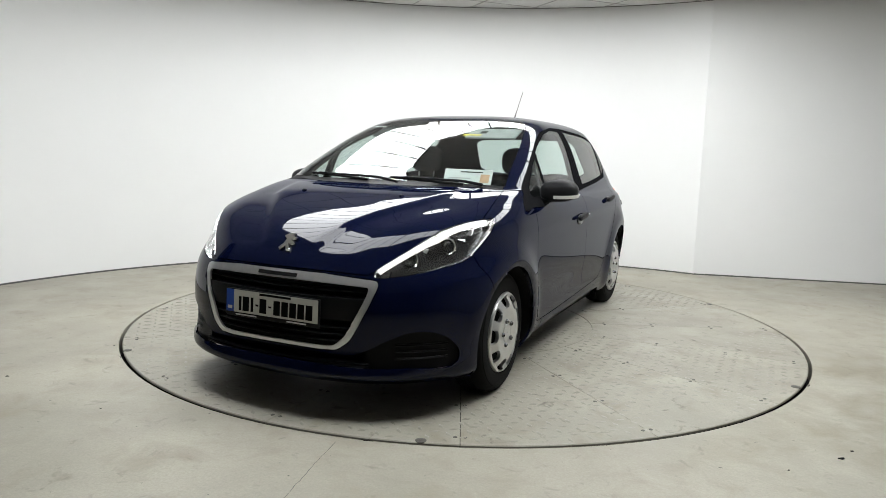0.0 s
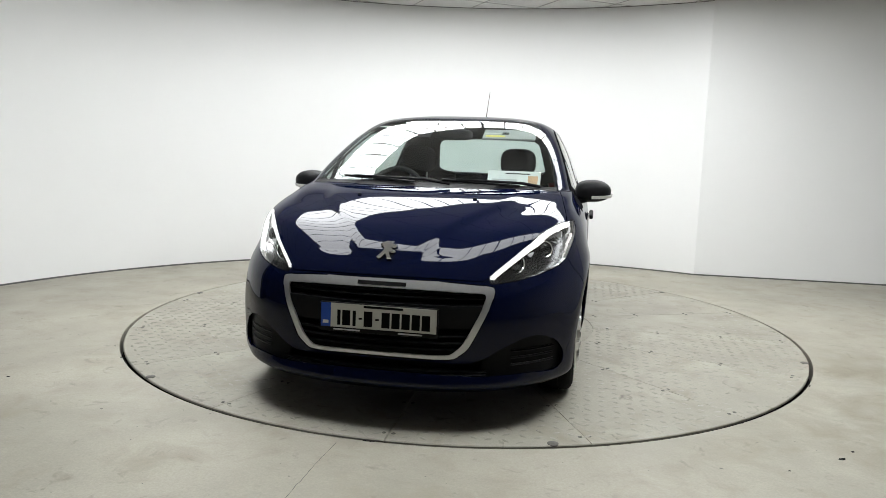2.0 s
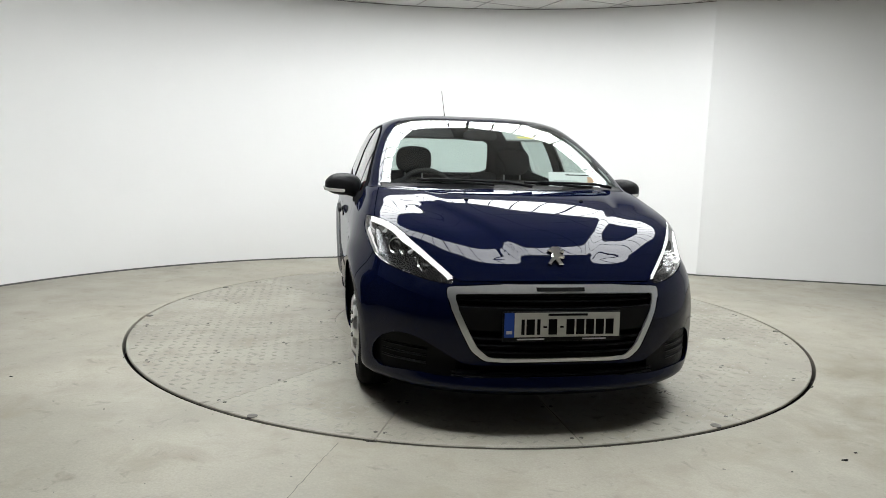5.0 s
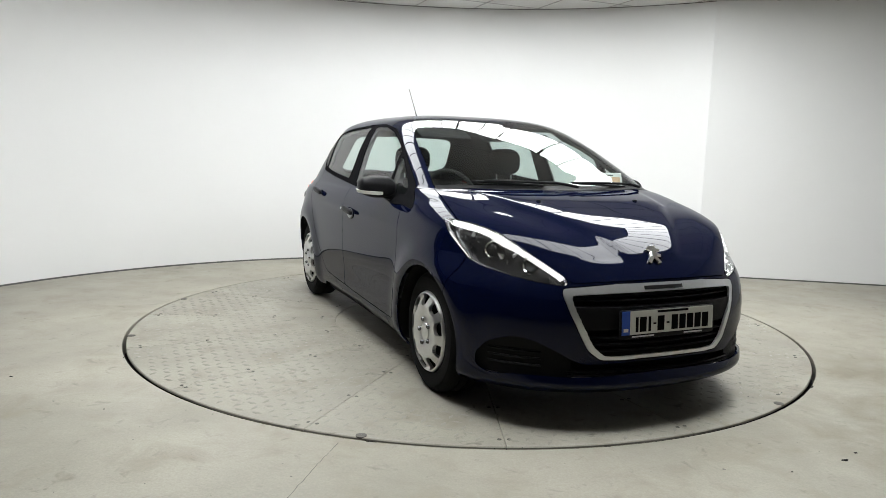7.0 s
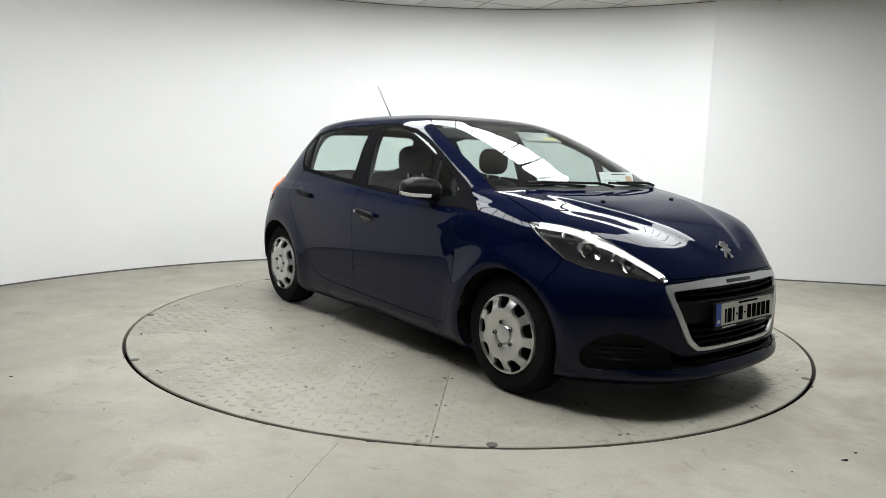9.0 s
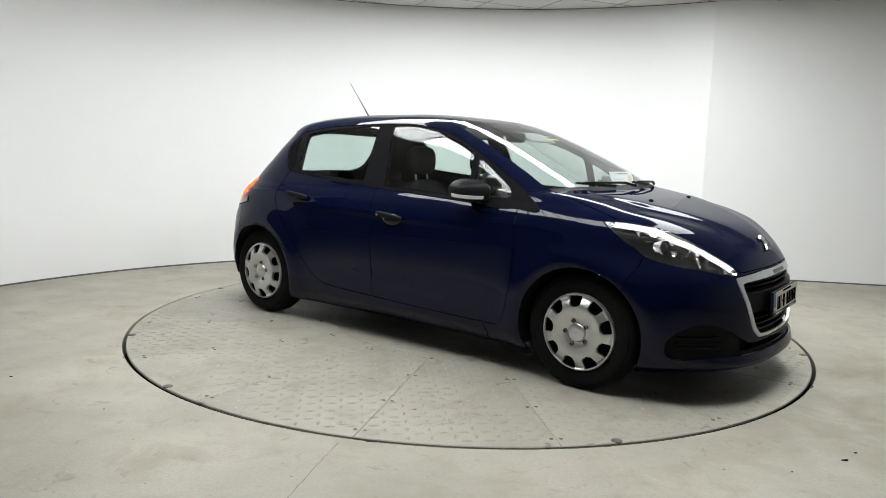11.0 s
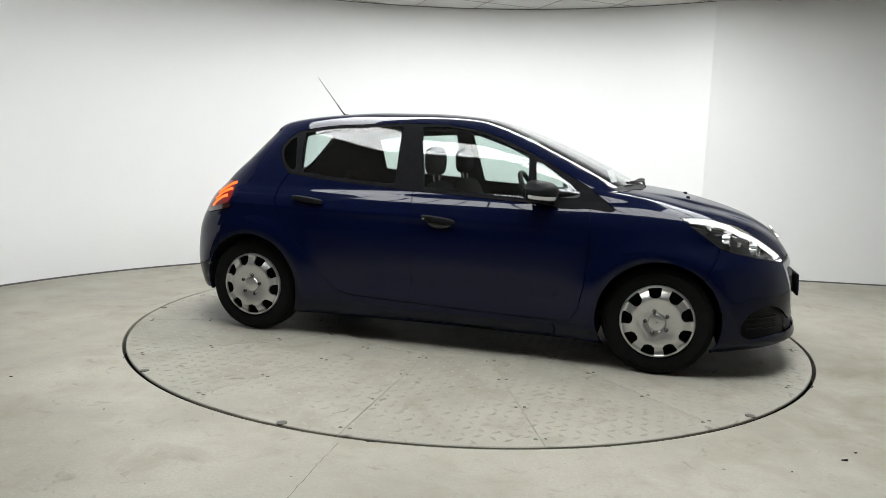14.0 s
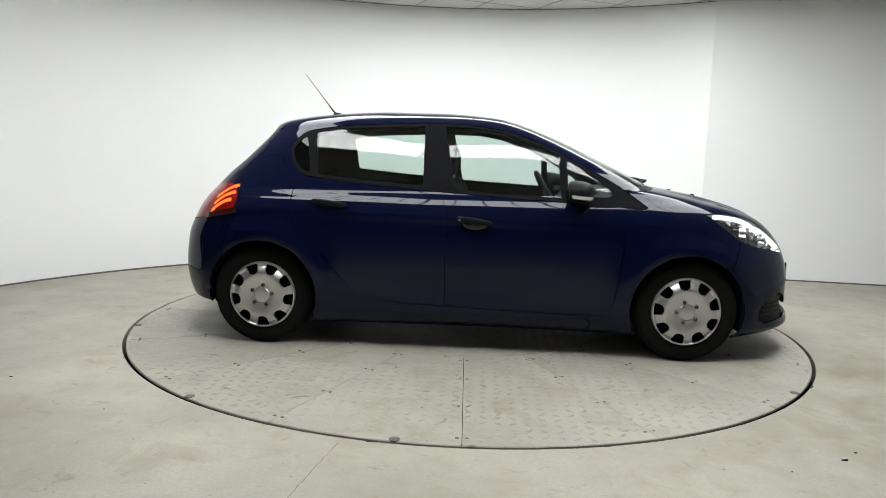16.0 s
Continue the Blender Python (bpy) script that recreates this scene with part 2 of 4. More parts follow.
def floor_mesh():
    bm = bmesh.new()
    n = 144
    ring = lambda r, z: [(r * math.cos(2 * math.pi * i / n), r * math.sin(2 * math.pi * i / n), z) for i in range(n + 1)]
    sheet(bm, [ring(r, z) for r, z in ((RING + GAP, -0.12), (RING + GAP, -0.004), (RING + GAP + 0.006, 0), (3, 0), (5, 0), (12, 0))])
    bmesh.ops.remove_doubles(bm, verts=bm.verts, dist=1e-5)
    bmesh.ops.recalc_face_normals(bm, faces=bm.faces)
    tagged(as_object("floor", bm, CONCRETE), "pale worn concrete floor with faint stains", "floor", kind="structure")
    bm = bmesh.new()
    sheet(bm, [ring(0.01, -0.12), ring(RING + GAP + 0.05, -0.12)])
    tagged(as_object("floor_pit", bm, UNDER), "dark pit under the turntable", "pit", kind="structure")


SEAM0, SECTORS, CORE = 1.35, 16, 0.92


def sector_bmesh(r0, r1, a0, a1, n):
    bm = bmesh.new()
    g = 0.0016
    rows = []
    for r, z in ((r0 + g, -0.012), (r0 + g, -0.001), (r0 + g + 0.001, 0.0), (r1 - 0.005, 0.0), (r1, -0.004), (r1, -0.012)):
        cut_a = g / r
        rows.append([(r * math.cos(a), r * math.sin(a), z) for a in np.linspace(a0 + cut_a, a1 - cut_a, n)])
    sheet(bm, rows)
    rim = [e for e in bm.edges if e.is_boundary]
    r = bmesh.ops.extrude_edge_only(bm, edges=rim)
    for v in r["geom"]:
        if isinstance(v, bmesh.types.BMVert):
            v.co.z = -0.012
    bmesh.ops.recalc_face_normals(bm, faces=bm.faces)
    return bm


def turntable():
    base = new("turntable")
    tagged(base, "round worn steel car turntable set flush in the concrete floor", "turntable")
    bm = bmesh.new()
    lathe(bm, [(0.01, -0.013), (RING - 0.01, -0.013), (RING - 0.01, -0.07), (0.01, -0.07)], 96, pose(0, 0, 0, 90))
    bmesh.ops.recalc_face_normals(bm, faces=bm.faces)
    part("substructure", bm, UNDER, base)
    step = 2 * math.pi / SECTORS
    first = part("deck_plate", sector_bmesh(CORE, RING, 0, step, 17), DECK, base, "", False)
    first.rotation_euler.z = radians(SEAM0)
    for k in range(1, SECTORS):
        ob = new("deck_plate", first.data)
        ob.parent, ob.rotation_euler.z = base, radians(SEAM0) + k * step
    half = part("centre_plate", sector_bmesh(0.02, CORE, 0, math.pi, 49), DECK, base, "", False)
    other = new("centre_plate", half.data)
    other.parent, other.rotation_euler.z = base, math.pi
    # countersunk bolts either side of each joint, lugs at the rim
    bm = bmesh.new()
    lathe(bm, [(0.0095, -0.004), (0.0095, 0.0012), (0.007, 0.0022), (0.004, 0.0012), (0.0005, 0.0012)], 12, pose(0, 0, 0, 90))
    bolt = part("bolt", bm, BOLT, base)
    made = 0
    for k in range(SECTORS):
        for r in (1.02, 1.36, 1.775, 2.16):
            for d in (-0.021, 0.021):
                a = radians(SEAM0) + k * step
                q = (r * math.cos(a) - d * math.sin(a), r * math.sin(a) + d * math.cos(a), 0)
                ob = bolt if not made else new("bolt", bolt.data)
                ob.parent, ob.location = base, q
                made += 1
    bm = bmesh.new()
    lathe(bm, [(0.024, -0.004), (0.024, 0.002), (0.019, 0.004), (0.001, 0.005)], 20, pose(0, 0, 0, 90))
    lug = part("rim_lug", bm, BOLT, base)
    for i, a in enumerate((-125, -96, -37, 19.6, 78, 136, 194)):
        ob = lug if not i else new("rim_lug", lug.data)
        ob.parent, ob.location = base, ((RING - 0.022) * math.cos(radians(a)), (RING - 0.022) * math.sin(radians(a)), 0)
    # raised tread, worn away in places
    verts, faces = [], []
    rnd = random.Random(7)
    pitch = 0.068
    n = int(RING / pitch)
    for i in range(-n, n + 1):
        for j in range(-n, n + 1):
            x, y = i * pitch, j * pitch
            r = math.hypot(x, y)
            if r > RING - 0.04 or abs(r - CORE) < 0.03:
                continue
            wear = noise.noise(Vector((x * 0.9, y * 0.9, 3.1)))
            h = 0.0060 * max(0.0, min(1.0, 0.50 + 1.9 * wear)) * rnd.uniform(0.7, 1.0)
            if h < 0.0003:
                continue
            a = radians(45 if (i + j) % 2 else -45)
            c, s = math.cos(a), math.sin(a)
            k = len(verts)
            for u, v, z in ((-0.029, 0, 0), (0, -0.010, 0), (0.029, 0, 0), (0, 0.010, 0), (-0.014, 0, h), (0.014, 0, h)):
                verts.append((x + u * c - v * s, y + u * s + v * c, z))
            faces += [(k, k + 1, k + 4), (k + 1, k + 5, k + 4), (k + 1, k + 2, k + 5), (k + 2, k + 3, k + 5), (k + 3, k + 4, k + 5), (k + 3, k, k + 4)]
    me = bpy.data.meshes.new("tread_pattern")
    me.from_pydata(verts, [], faces)
    me.materials.append(TREAD)
    me.polygons.foreach_set("use_smooth", [True] * len(me.polygons))
    tread = new("tread_pattern", me)
    tread.parent = base
    tagged(tread, kind="stuff")
    return base


# ---- ceiling lights: flat diffuser panels set end to end in a frame round the turntable ----
FRAME = [(0.05, 1.72, 0.70), (-0.80, 1.36, 0.82), (-1.35, 0.60, 0.90), (-1.68, -0.55, 0.92), (-1.42, -1.62, 0.85), (-0.50, -2.20, 0.72), (0.65, -2.06, 0.75),
         (1.78, -1.46, 0.85), (2.32, -0.28, 1.02), (2.06, 0.78, 0.76), (1.06, 1.34, 0.60)]


def light_frame():
    n = len(FRAME)
    for i in range(n):
        a, b = FRAME[i], FRAME[(i + 1) % n]
        p = [Vector(FRAME[(i + k) % n][:2]) for k in (-1, 0, 1, 2)]

        def across(q0, q1, q2):
            d = ((q1 - q0).normalized() + (q2 - q1).normalized()).normalized()
            return Vector((d.y, -d.x))

        na, nb = across(p[0], p[1], p[2]), across(p[1], p[2], p[3])
        corners = [p[1] + na * a[2] / 2, p[2] + nb * b[2] / 2, p[2] - nb * b[2] / 2, p[1] - na * a[2] / 2]
        mid = sum(corners, Vector((0, 0))) / 4
        light = new("ceiling_light")
        light.location = (mid.x, mid.y, HEIGHT)
        tagged(light, "flat white diffuser light panel set in the ceiling", "ceiling light", "ceiling lights in a frame")
        inner = [(c - mid) * 0.97 for c in corners]
        bm = bmesh.new()
        flat_z(bm, inner, -0.008, -0.014)
        part("diffuser", bm, PANEL, light, "", False)
        bm = bmesh.new()
        flat_z(bm, [c - mid for c in corners], -0.001, -0.007)
        part("frame", bm, TBAR, light, "", False)
        # bars that split the panel crosswise
        for k in (1, 2, 3):
            t = k / 4
            e0, e1 = inner[0].lerp(inner[1], t), inner[3].lerp(inner[2], t)
            d = (inner[1] - inner[0]).normalized() * 0.008
            bm = bmesh.new()
            flat_z(bm, [e0 - d, e0 + d, e1 + d, e1 - d], -0.013, -0.020)
            part("cross_bar", bm, TBAR, light, "", False)


def flat_z(bm, pts, z0, z1):
    lo, hi = [bm.verts.new((q[0], q[1], z1)) for q in pts], [bm.verts.new((q[0], q[1], z0)) for q in pts]
    bm.faces.new(lo)
    bm.faces.new(hi[::-1])
    for i in range(len(pts)):
        j = (i + 1) % len(pts)
        bm.faces.new((lo[i], hi[i], hi[j], lo[j]))
    bmesh.ops.recalc_face_normals(bm, faces=bm.faces)


def ceiling_grid():
    bm = bmesh.new()
    turn = pose(0, 0, 0, 0, 0, 24)
    for k in range(-9, 10):
        for m in (turn, turn @ pose(0, 0, 0, 0, 0, 90)):
            box(bm, (-7, k * 0.6 - 0.006, HEIGHT - 0.003), (7, k * 0.6 + 0.006, HEIGHT + 0.002), m)
    tagged(as_object("trim_ceiling", bm, GREY_BAR, smooth=False), "thin grey bars of the suspended ceiling", "trim", kind="structure")


def wall_lines():
    """Dark shadow gaps at the foot and head of the white walls."""
    n = 96
    arc = [radians(A0 + (A1 - A0) * i / n) for i in range(n + 1)]
    for name, z0, z1, out in (("baseboard", 0.0, 0.014, 0.004), ("trim_head", HEIGHT - 0.006, HEIGHT, 0.003)):
        bm = bmesh.new()
        sheet(bm, [[(WC[0] + r * math.cos(a), WC[1] + r * math.sin(a), z) for a in arc] for r, z in ((WR, z1), (WR - out, z1), (WR - out, z0))])
        d = Vector((0.992, -0.134, 0))
        q = Vector((d.y, -d.x, 0)) * out
        p0, p1 = Vector((*CORNER, 0)) + q, Vector((*CORNER, 0)) + d * 2.2 + q
        if name == "baseboard":
            sheet(bm, [[p0 + Vector((0, 0, z)), p1 + Vector((0, 0, z))] for z in (z0, z1)])
        tagged(as_object(name, bm, SHADOW_GAP, smooth=False), "thin dark joint along the white wall", "joint", kind="structure")


def floor_details():
    rnd = random.Random(21)
    for x, y, r in ((1.569, -2.217, 0.011), (1.655, -2.136, 0.006), (-2.297, -1.615, 0.007), (-1.62, -2.0, 0.004), (-2.05, -1.0, 0.004), (1.30, -2.35, 0.004)):
        bm = bmesh.new()
        pts = [(x + rnd.uniform(-1, 1) * r * 1.4, y + rnd.uniform(-1, 1) * r, z) for z in (0.0, 0.0, 0.0, 0.0, r * 0.3, r * 0.5, r * 0.4) for _ in (0, 1)]
        bmesh.ops.convex_hull(bm, input=[bm.verts.new(p) for p in pts])
        bmesh.ops.delete(bm, geom=[v for v in bm.verts if not v.link_faces], context="VERTS")
        tagged(as_object("grit", bm, RUBBER, smooth=False), "small dark piece of grit on the concrete floor", "grit", "grit on the floor")
    # a hairline joint that runs from the rim towards the front
    bm = bmesh.new()
    a, b = Vector((-0.505, -2.262)), Vector((-0.72, -3.45))
    side = Vector(((b - a).y, -(b - a).x)).normalized()
    left, right = [], []
    for i in range(41):
        q = a.lerp(b, i / 40) + side * rnd.uniform(-0.003, 0.003)
        w = rnd.uniform(0.0006, 0.0016)
        left.append((*(q - side * w), 0.001))
        right.append((*(q + side * w), 0.001))
    sheet(bm, [left, right])
    tagged(as_object("trim_floor_joint", bm, SHADOW_GAP, smooth=False), "hairline joint in the concrete floor", "joint", kind="structure")
    # chipped concrete at the edge of the ring
    for x, y, r in ((-0.373, -2.232, 0.016), (1.885, -1.262, 0.014), (-1.9, -1.22, 0.010), (0.62, -2.178, 0.012), (1.30, -1.856, 0.012)):
        bm = bmesh.new()
        out = Vector((x, y)).normalized()
        q = out * (RING + GAP + 0.004)
        across = Vector((-out.y, out.x))
        pts = [q + across * (r * 1.8 * math.cos(t)) + out * (r * 0.7 * math.sin(t) * rnd.uniform(0.6, 1.1)) for t in np.linspace(0, math.pi, 9)]
        bm.faces.new([bm.verts.new((p.x, p.y, 0.0012)) for p in pts])
        bmesh.ops.recalc_face_normals(bm, faces=bm.faces)
        tagged(as_object("trim_ring_chip", bm, UNDER, smooth=False), "dark chip in the edge of the concrete round the turntable", "chip", kind="structure")


room()
floor_details()
wall_lines()
ceiling_grid()
light_frame()
floor_mesh()
table = turntable()

# ---- the car: one smooth shell, cut into its panels ----
NU = (90, 90, 36)


def along(table):
    zs, vs = zip(*table)
    return lambda z: float(np.interp(z, zs, vs))


def smooth_along(table, k=0.0):
    """A smooth curve through the table that never overshoots."""
    xs, ys = np.array([q[0] for q in table]), np.array([q[1] for q in table])
    h, d = np.diff(xs), np.diff(ys) / np.diff(xs)
    m = np.zeros(len(xs))
    m[0], m[-1] = d[0], d[-1]
    for i in range(1, len(xs) - 1):
        if d[i - 1] * d[i] > 0:
            w1, w2 = 2 * h[i] + h[i - 1], h[i] + 2 * h[i - 1]
            m[i] = (w1 + w2) / (w1 / d[i - 1] + w2 / d[i])

    def at(z):
        z = min(max(z, xs[0]), xs[-1])
        i = min(int(np.searchsorted(xs, z, side="right")) - 1, len(h) - 1)
        t = (z - xs[i]) / h[i]
        return float((1 + 2 * t) * (1 - t) ** 2 * ys[i] + t * (1 - t) ** 2 * h[i] * m[i] + t * t * (3 - 2 * t) * ys[i + 1] + t * t * (t - 1) * h[i] * m[i + 1])

    return at


NOSE = smooth_along([(0.14, 1.93), (0.17, 2.03), (0.205, 2.075), (0.245, 2.066), (0.32, 2.05), (0.47, 2.05), (0.57, 2.035), (0.65, 2.003), (0.72, 1.955), (0.78, 1.89), (0.84, 1.79),
                     (0.89, 1.655), (0.93, 1.51), (0.96, 1.385), (0.98, 1.285), (0.996, 1.19), (1.004, 1.14), (1.03, 1.075), (1.1, 0.93), (1.2, 0.718),
                     (1.3, 0.492), (1.37, 0.31), (1.41, 0.18), (1.435, 0.0), (1.447, -0.2), (1.452, -0.45)])
TAIL = smooth_along([(0.14, -1.66), (0.18, -1.77), (0.27, -1.865), (0.45, -1.90), (0.62, -1.885), (0.8, -1.812), (1.0, -1.652), (1.15, -1.488), (1.3, -1.348),
                     (1.335, -1.325), (1.36, -1.285), (1.39, -1.165), (1.42, -0.95), (1.44, -0.72), (1.452, -0.45)])
WIDE = smooth_along([(0.14, 0.775), (0.17, 0.81), (0.22, 0.835), (0.32, 0.853), (0.5, 0.861), (0.68, 0.862), (0.8, 0.857), (0.87, 0.844), (0.92, 0.818), (0.95, 0.795), (1.0, 0.775),
                     (1.1, 0.738), (1.2, 0.70), (1.3, 0.648), (1.36, 0.602), (1.40, 0.535), (1.43, 0.41), (1.445, 0.24), (1.452, 0.02)])
FRONT_N = smooth_along([(0.14, 3.6), (0.6, 3.6), (0.72, 3.5), (0.87, 4.2), (1.0, 4.4), (1.1, 4.8), (1.38, 5.2), (1.452, 2.5)])
FRONT_L = smooth_along([(0.14, 0.9), (0.60, 0.92), (0.75, 1.08), (0.87, 1.1), (1.0, 0.66), (1.1, 0.58), (1.38, 0.54), (1.42, 0.5), (1.452, 0.02)])
REAR_N = smooth_along([(0.14, 3.5), (0.8, 3.4), (1.2, 3.5), (1.38, 3.2), (1.452, 2.4)])
REAR_L = smooth_along([(0.14, 0.8), (0.9, 0.75), (1.2, 0.6), (1.36, 0.55), (1.42, 0.4), (1.452, 0.02)])
HUBS = ((1.269, 0.305), (-1.269, 0.305))
BOW = smooth_along([(0.14, 0.22), (0.66, 0.24), (0.78, 0.16), (0.92, 0.0), (1.6, 0.0)])
ARCH = 0.335


def bump_at(x, c, w):
    return math.exp(-((x - c) / w) ** 2)


def shell_point(u, z):
    """u in 0..3: front centre, front corner, rear corner, rear centre."""
    xf, xr, w = NOSE(z), TAIL(z), WIDE(z)
    x0, x1 = xf - FRONT_L(z), xr + REAR_L(z)
    if x1 > x0:
        x0 = x1 = (x0 + x1) / 2
    if u <= 1 or u >= 2:
        th = (u if u <= 1 else 3 - u) * math.pi / 2
        n = FRONT_N(z) if u <= 1 else REAR_N(z)
        c, s = math.cos(th), math.sin(th)
        r = (abs(c) ** n + abs(s) ** n) ** (-1 / n)
        x, y = (x0 + (xf - x0) * r * c, w * r * s) if u <= 1 else (x1 + (xr - x1) * r * c, w * r * s)
        if u <= 1:
            x -= BOW(z) * y * y * r * c
    else:
        x, y = x0 + (x1 - x0) * (u - 1), w
    y *= 1 - 0.022 * max(0, (-x - 0.2) / 1.6) ** 2 * (1 if z < 0.9 else 1.8)
    side = min(1.0, max(0.0, (y / w - 0.6) / 0.3)) if w > 0.1 else 0
    for hx, hz in HUBS:
        d = math.hypot(x - hx, z - hz)
        if z < 0.85:
            y += 0.021 * side * bump_at(d, 0.37, 0.085)
    if z < 0.34:
        y -= 0.9 * (0.34 - z) ** 2 * side * bump_at(x, 0.0, 0.8)
    if z < 0.34:
        y += 0.011 * side * bump_at(z, 0.235, 0.028) * bump_at(x, 0.0, 0.72)
    if z < 0.8:
        y -= 0.010 * side * bump_at(z, 0.40, 0.09) * bump_at(x, 0.0, 0.8)
    y += 0.006 * side * bump_at(z, 0.80 + 0.03 * (0.5 - x) / 1.5, 0.03) * bump_at(x, -0.3, 1.1)
    return Vector((x, y, z))


def level_list():
    zs = [0.145]
    while zs[-1] < 1.4515:
        z = zs[-1]
        for dz in np.linspace(0.0002, 0.03, 150):
            run = max(abs(NOSE(z + dz) - NOSE(z)), abs(TAIL(z + dz) - TAIL(z)), abs(WIDE(z + dz) - WIDE(z)))
            if math.hypot(run, dz) > (0.018 if z < 1.0 else 0.026):
                break
        zs.append(min(z + dz, 1.452))
    return zs


def shell_bmesh():
    bm = bmesh.new()
    us = [i / NU[0] for i in range(NU[0])] + [1 + i / NU[1] for i in range(NU[1])] + [2 + i / NU[2] for i in range(NU[2] + 1)]
    grid = [[shell_point(u, z) for u in us] for z in level_list()]
    # raised middle of the bonnet between two soft creases
    for row in grid:
        for q in row:
            if q.x > 1.1 and 0.74 < q.z < 1.02:
                edge = float(np.interp(q.x, [1.1, 1.45, 1.75, 1.95], [0.54, 0.45, 0.26, 0.13]))
                k = min(1.0, max(0.0, (edge + 0.03 - q.y) / 0.06))
                rise = min(1.0, (q.x - 1.1) / 0.3) * min(1, max(0, (1.985 - q.x) / 0.06))
                q.z += 0.011 * (3 * k * k - 2 * k ** 3) * rise - 0.006 * rise * bump_at(q.y, edge + 0.10, 0.09)
    for row in grid:
        for q in row:
            if q.x < -1.5 and q.z < 0.25:
                q.z = 0.25 - (0.25 - q.z) * 0.02
        row[0].y = row[-1].y = 0.0
    sheet(bm, grid)
    # round wheel openings
    gone = [f for f in bm.faces if f.calc_center_median().y > 0.5 and all(
        min(math.hypot(v.co.x - hx, v.co.z - hz) for hx, hz in HUBS) < ARCH for v in f.verts)]
    bmesh.ops.delete(bm, geom=gone, context="FACES")
    for v in bm.verts:
        for hx, hz in HUBS:
            d = math.hypot(v.co.x - hx, v.co.z - hz)
            if d < ARCH and v.co.y > 0.5 and v.is_boundary:
                k = ARCH / max(d, 0.01)
                v.co.x, v.co.z = hx + (v.co.x - hx) * k, hz + (v.co.z - hz) * k
    return bm


def from_front(v):
    k = (5.07 - 1.95) / (5.07 - v[0])
    return (abs(v[1]) * k, 1.2 + (v[2] - 1.2) * k)


def from_side(v):
    k = (5.06 - 0.85) / (5.06 - abs(v[1]))
    return (v[0] * k, 1.2 + (v[2] - 1.2) * k)


def from_top(v):
    return (v[0], abs(v[1]))


def from_back(v):
    return (abs(v[1]), v[2])


def inside(q, poly):
    hit, j = False, len(poly) - 1
    for i in range(len(poly)):
        (x1, y1), (x2, y2) = poly[i], poly[j]
        if (y1 > q[1]) != (y2 > q[1]) and q[0] < (x2 - x1) * (q[1] - y1) / (y2 - y1) + x1:
            hit = not hit
        j = i
    return hit


def rounded(poly, r=0.02, n=3):
    """Round the corners of a polygon."""
    out = []
    for i in range(len(poly)):
        a, b, c = (Vector(poly[k % len(poly)]) for k in (i - 1, i, i + 1))
        k = min(r, (a - b).length / 2.2, (c - b).length / 2.2)
        p0, p1 = b + (a - b).normalized() * k, b + (c - b).normalized() * k
        for j in range(n + 1):
            t = j / n
            out.append(tuple(p0 * (1 - t) ** 2 + b * 2 * t * (1 - t) + p1 * t * t))
    return out


PLANES = {from_front: lambda q: Vector((1.95, q[0], q[1])), from_side: lambda q: Vector((q[0], 0.85, q[1])),
          from_top: lambda q: Vector((q[0], q[1], 0)), from_back: lambda q: Vector((0, q[0], q[1]))}
EYES = {from_front: Vector((5.07, 0, 1.2)), from_side: Vector((0, 5.06, 1.2)), from_top: None, from_back: None}
AXIS = {from_top: Vector((0, 0, 1)), from_back: Vector((1, 0, 0))}


def cut(bm, line, view, keep, closed=True):
    """Cut the shell along a line seen in one view, where keep(centre) holds."""
    pts = list(line) + ([line[0]] if closed else [])
    xs, ys = [q[0] for q in pts], [q[1] for q in pts]

    def extent(f):
        qs = [view(v.co) for v in f.verts]
        return min(q[0] for q in qs), max(q[0] for q in qs), min(q[1] for q in qs), max(q[1] for q in qs)

    near = {}
    for f in bm.faces:
        if keep(f.verts[0].co):
            e = extent(f)
            if e[0] < max(xs) and e[1] > min(xs) and e[2] < max(ys) and e[3] > min(ys):
                near[f] = e
    for a, b in zip(pts, pts[1:]):
        if math.dist(a, b) < 1e-5:
            continue
        x0, x1, y0, y1 = min(a[0], b[0]) - 0.002, max(a[0], b[0]) + 0.002, min(a[1], b[1]) - 0.002, max(a[1], b[1]) + 0.002
        faces = [f for f, e in near.items() if e[0] < x1 and e[1] > x0 and e[2] < y1 and e[3] > y0]
        if not faces:
            continue
        A, B = PLANES[view](a), PLANES[view](b)
        normal = (A - EYES[view]).cross(B - EYES[view]) if EYES[view] is not None else (B - A).cross(AXIS[view])
        geom = list({e for f in faces for e in f.edges} | {v for f in faces for v in f.verts}) + faces
        for f in faces:
            del near[f]
        r = bmesh.ops.bisect_plane(bm, geom=geom, dist=1e-5, plane_co=A, plane_no=normal.normalized())
        for f in r["geom"]:
            if isinstance(f, bmesh.types.BMFace):
                near[f] = extent(f)


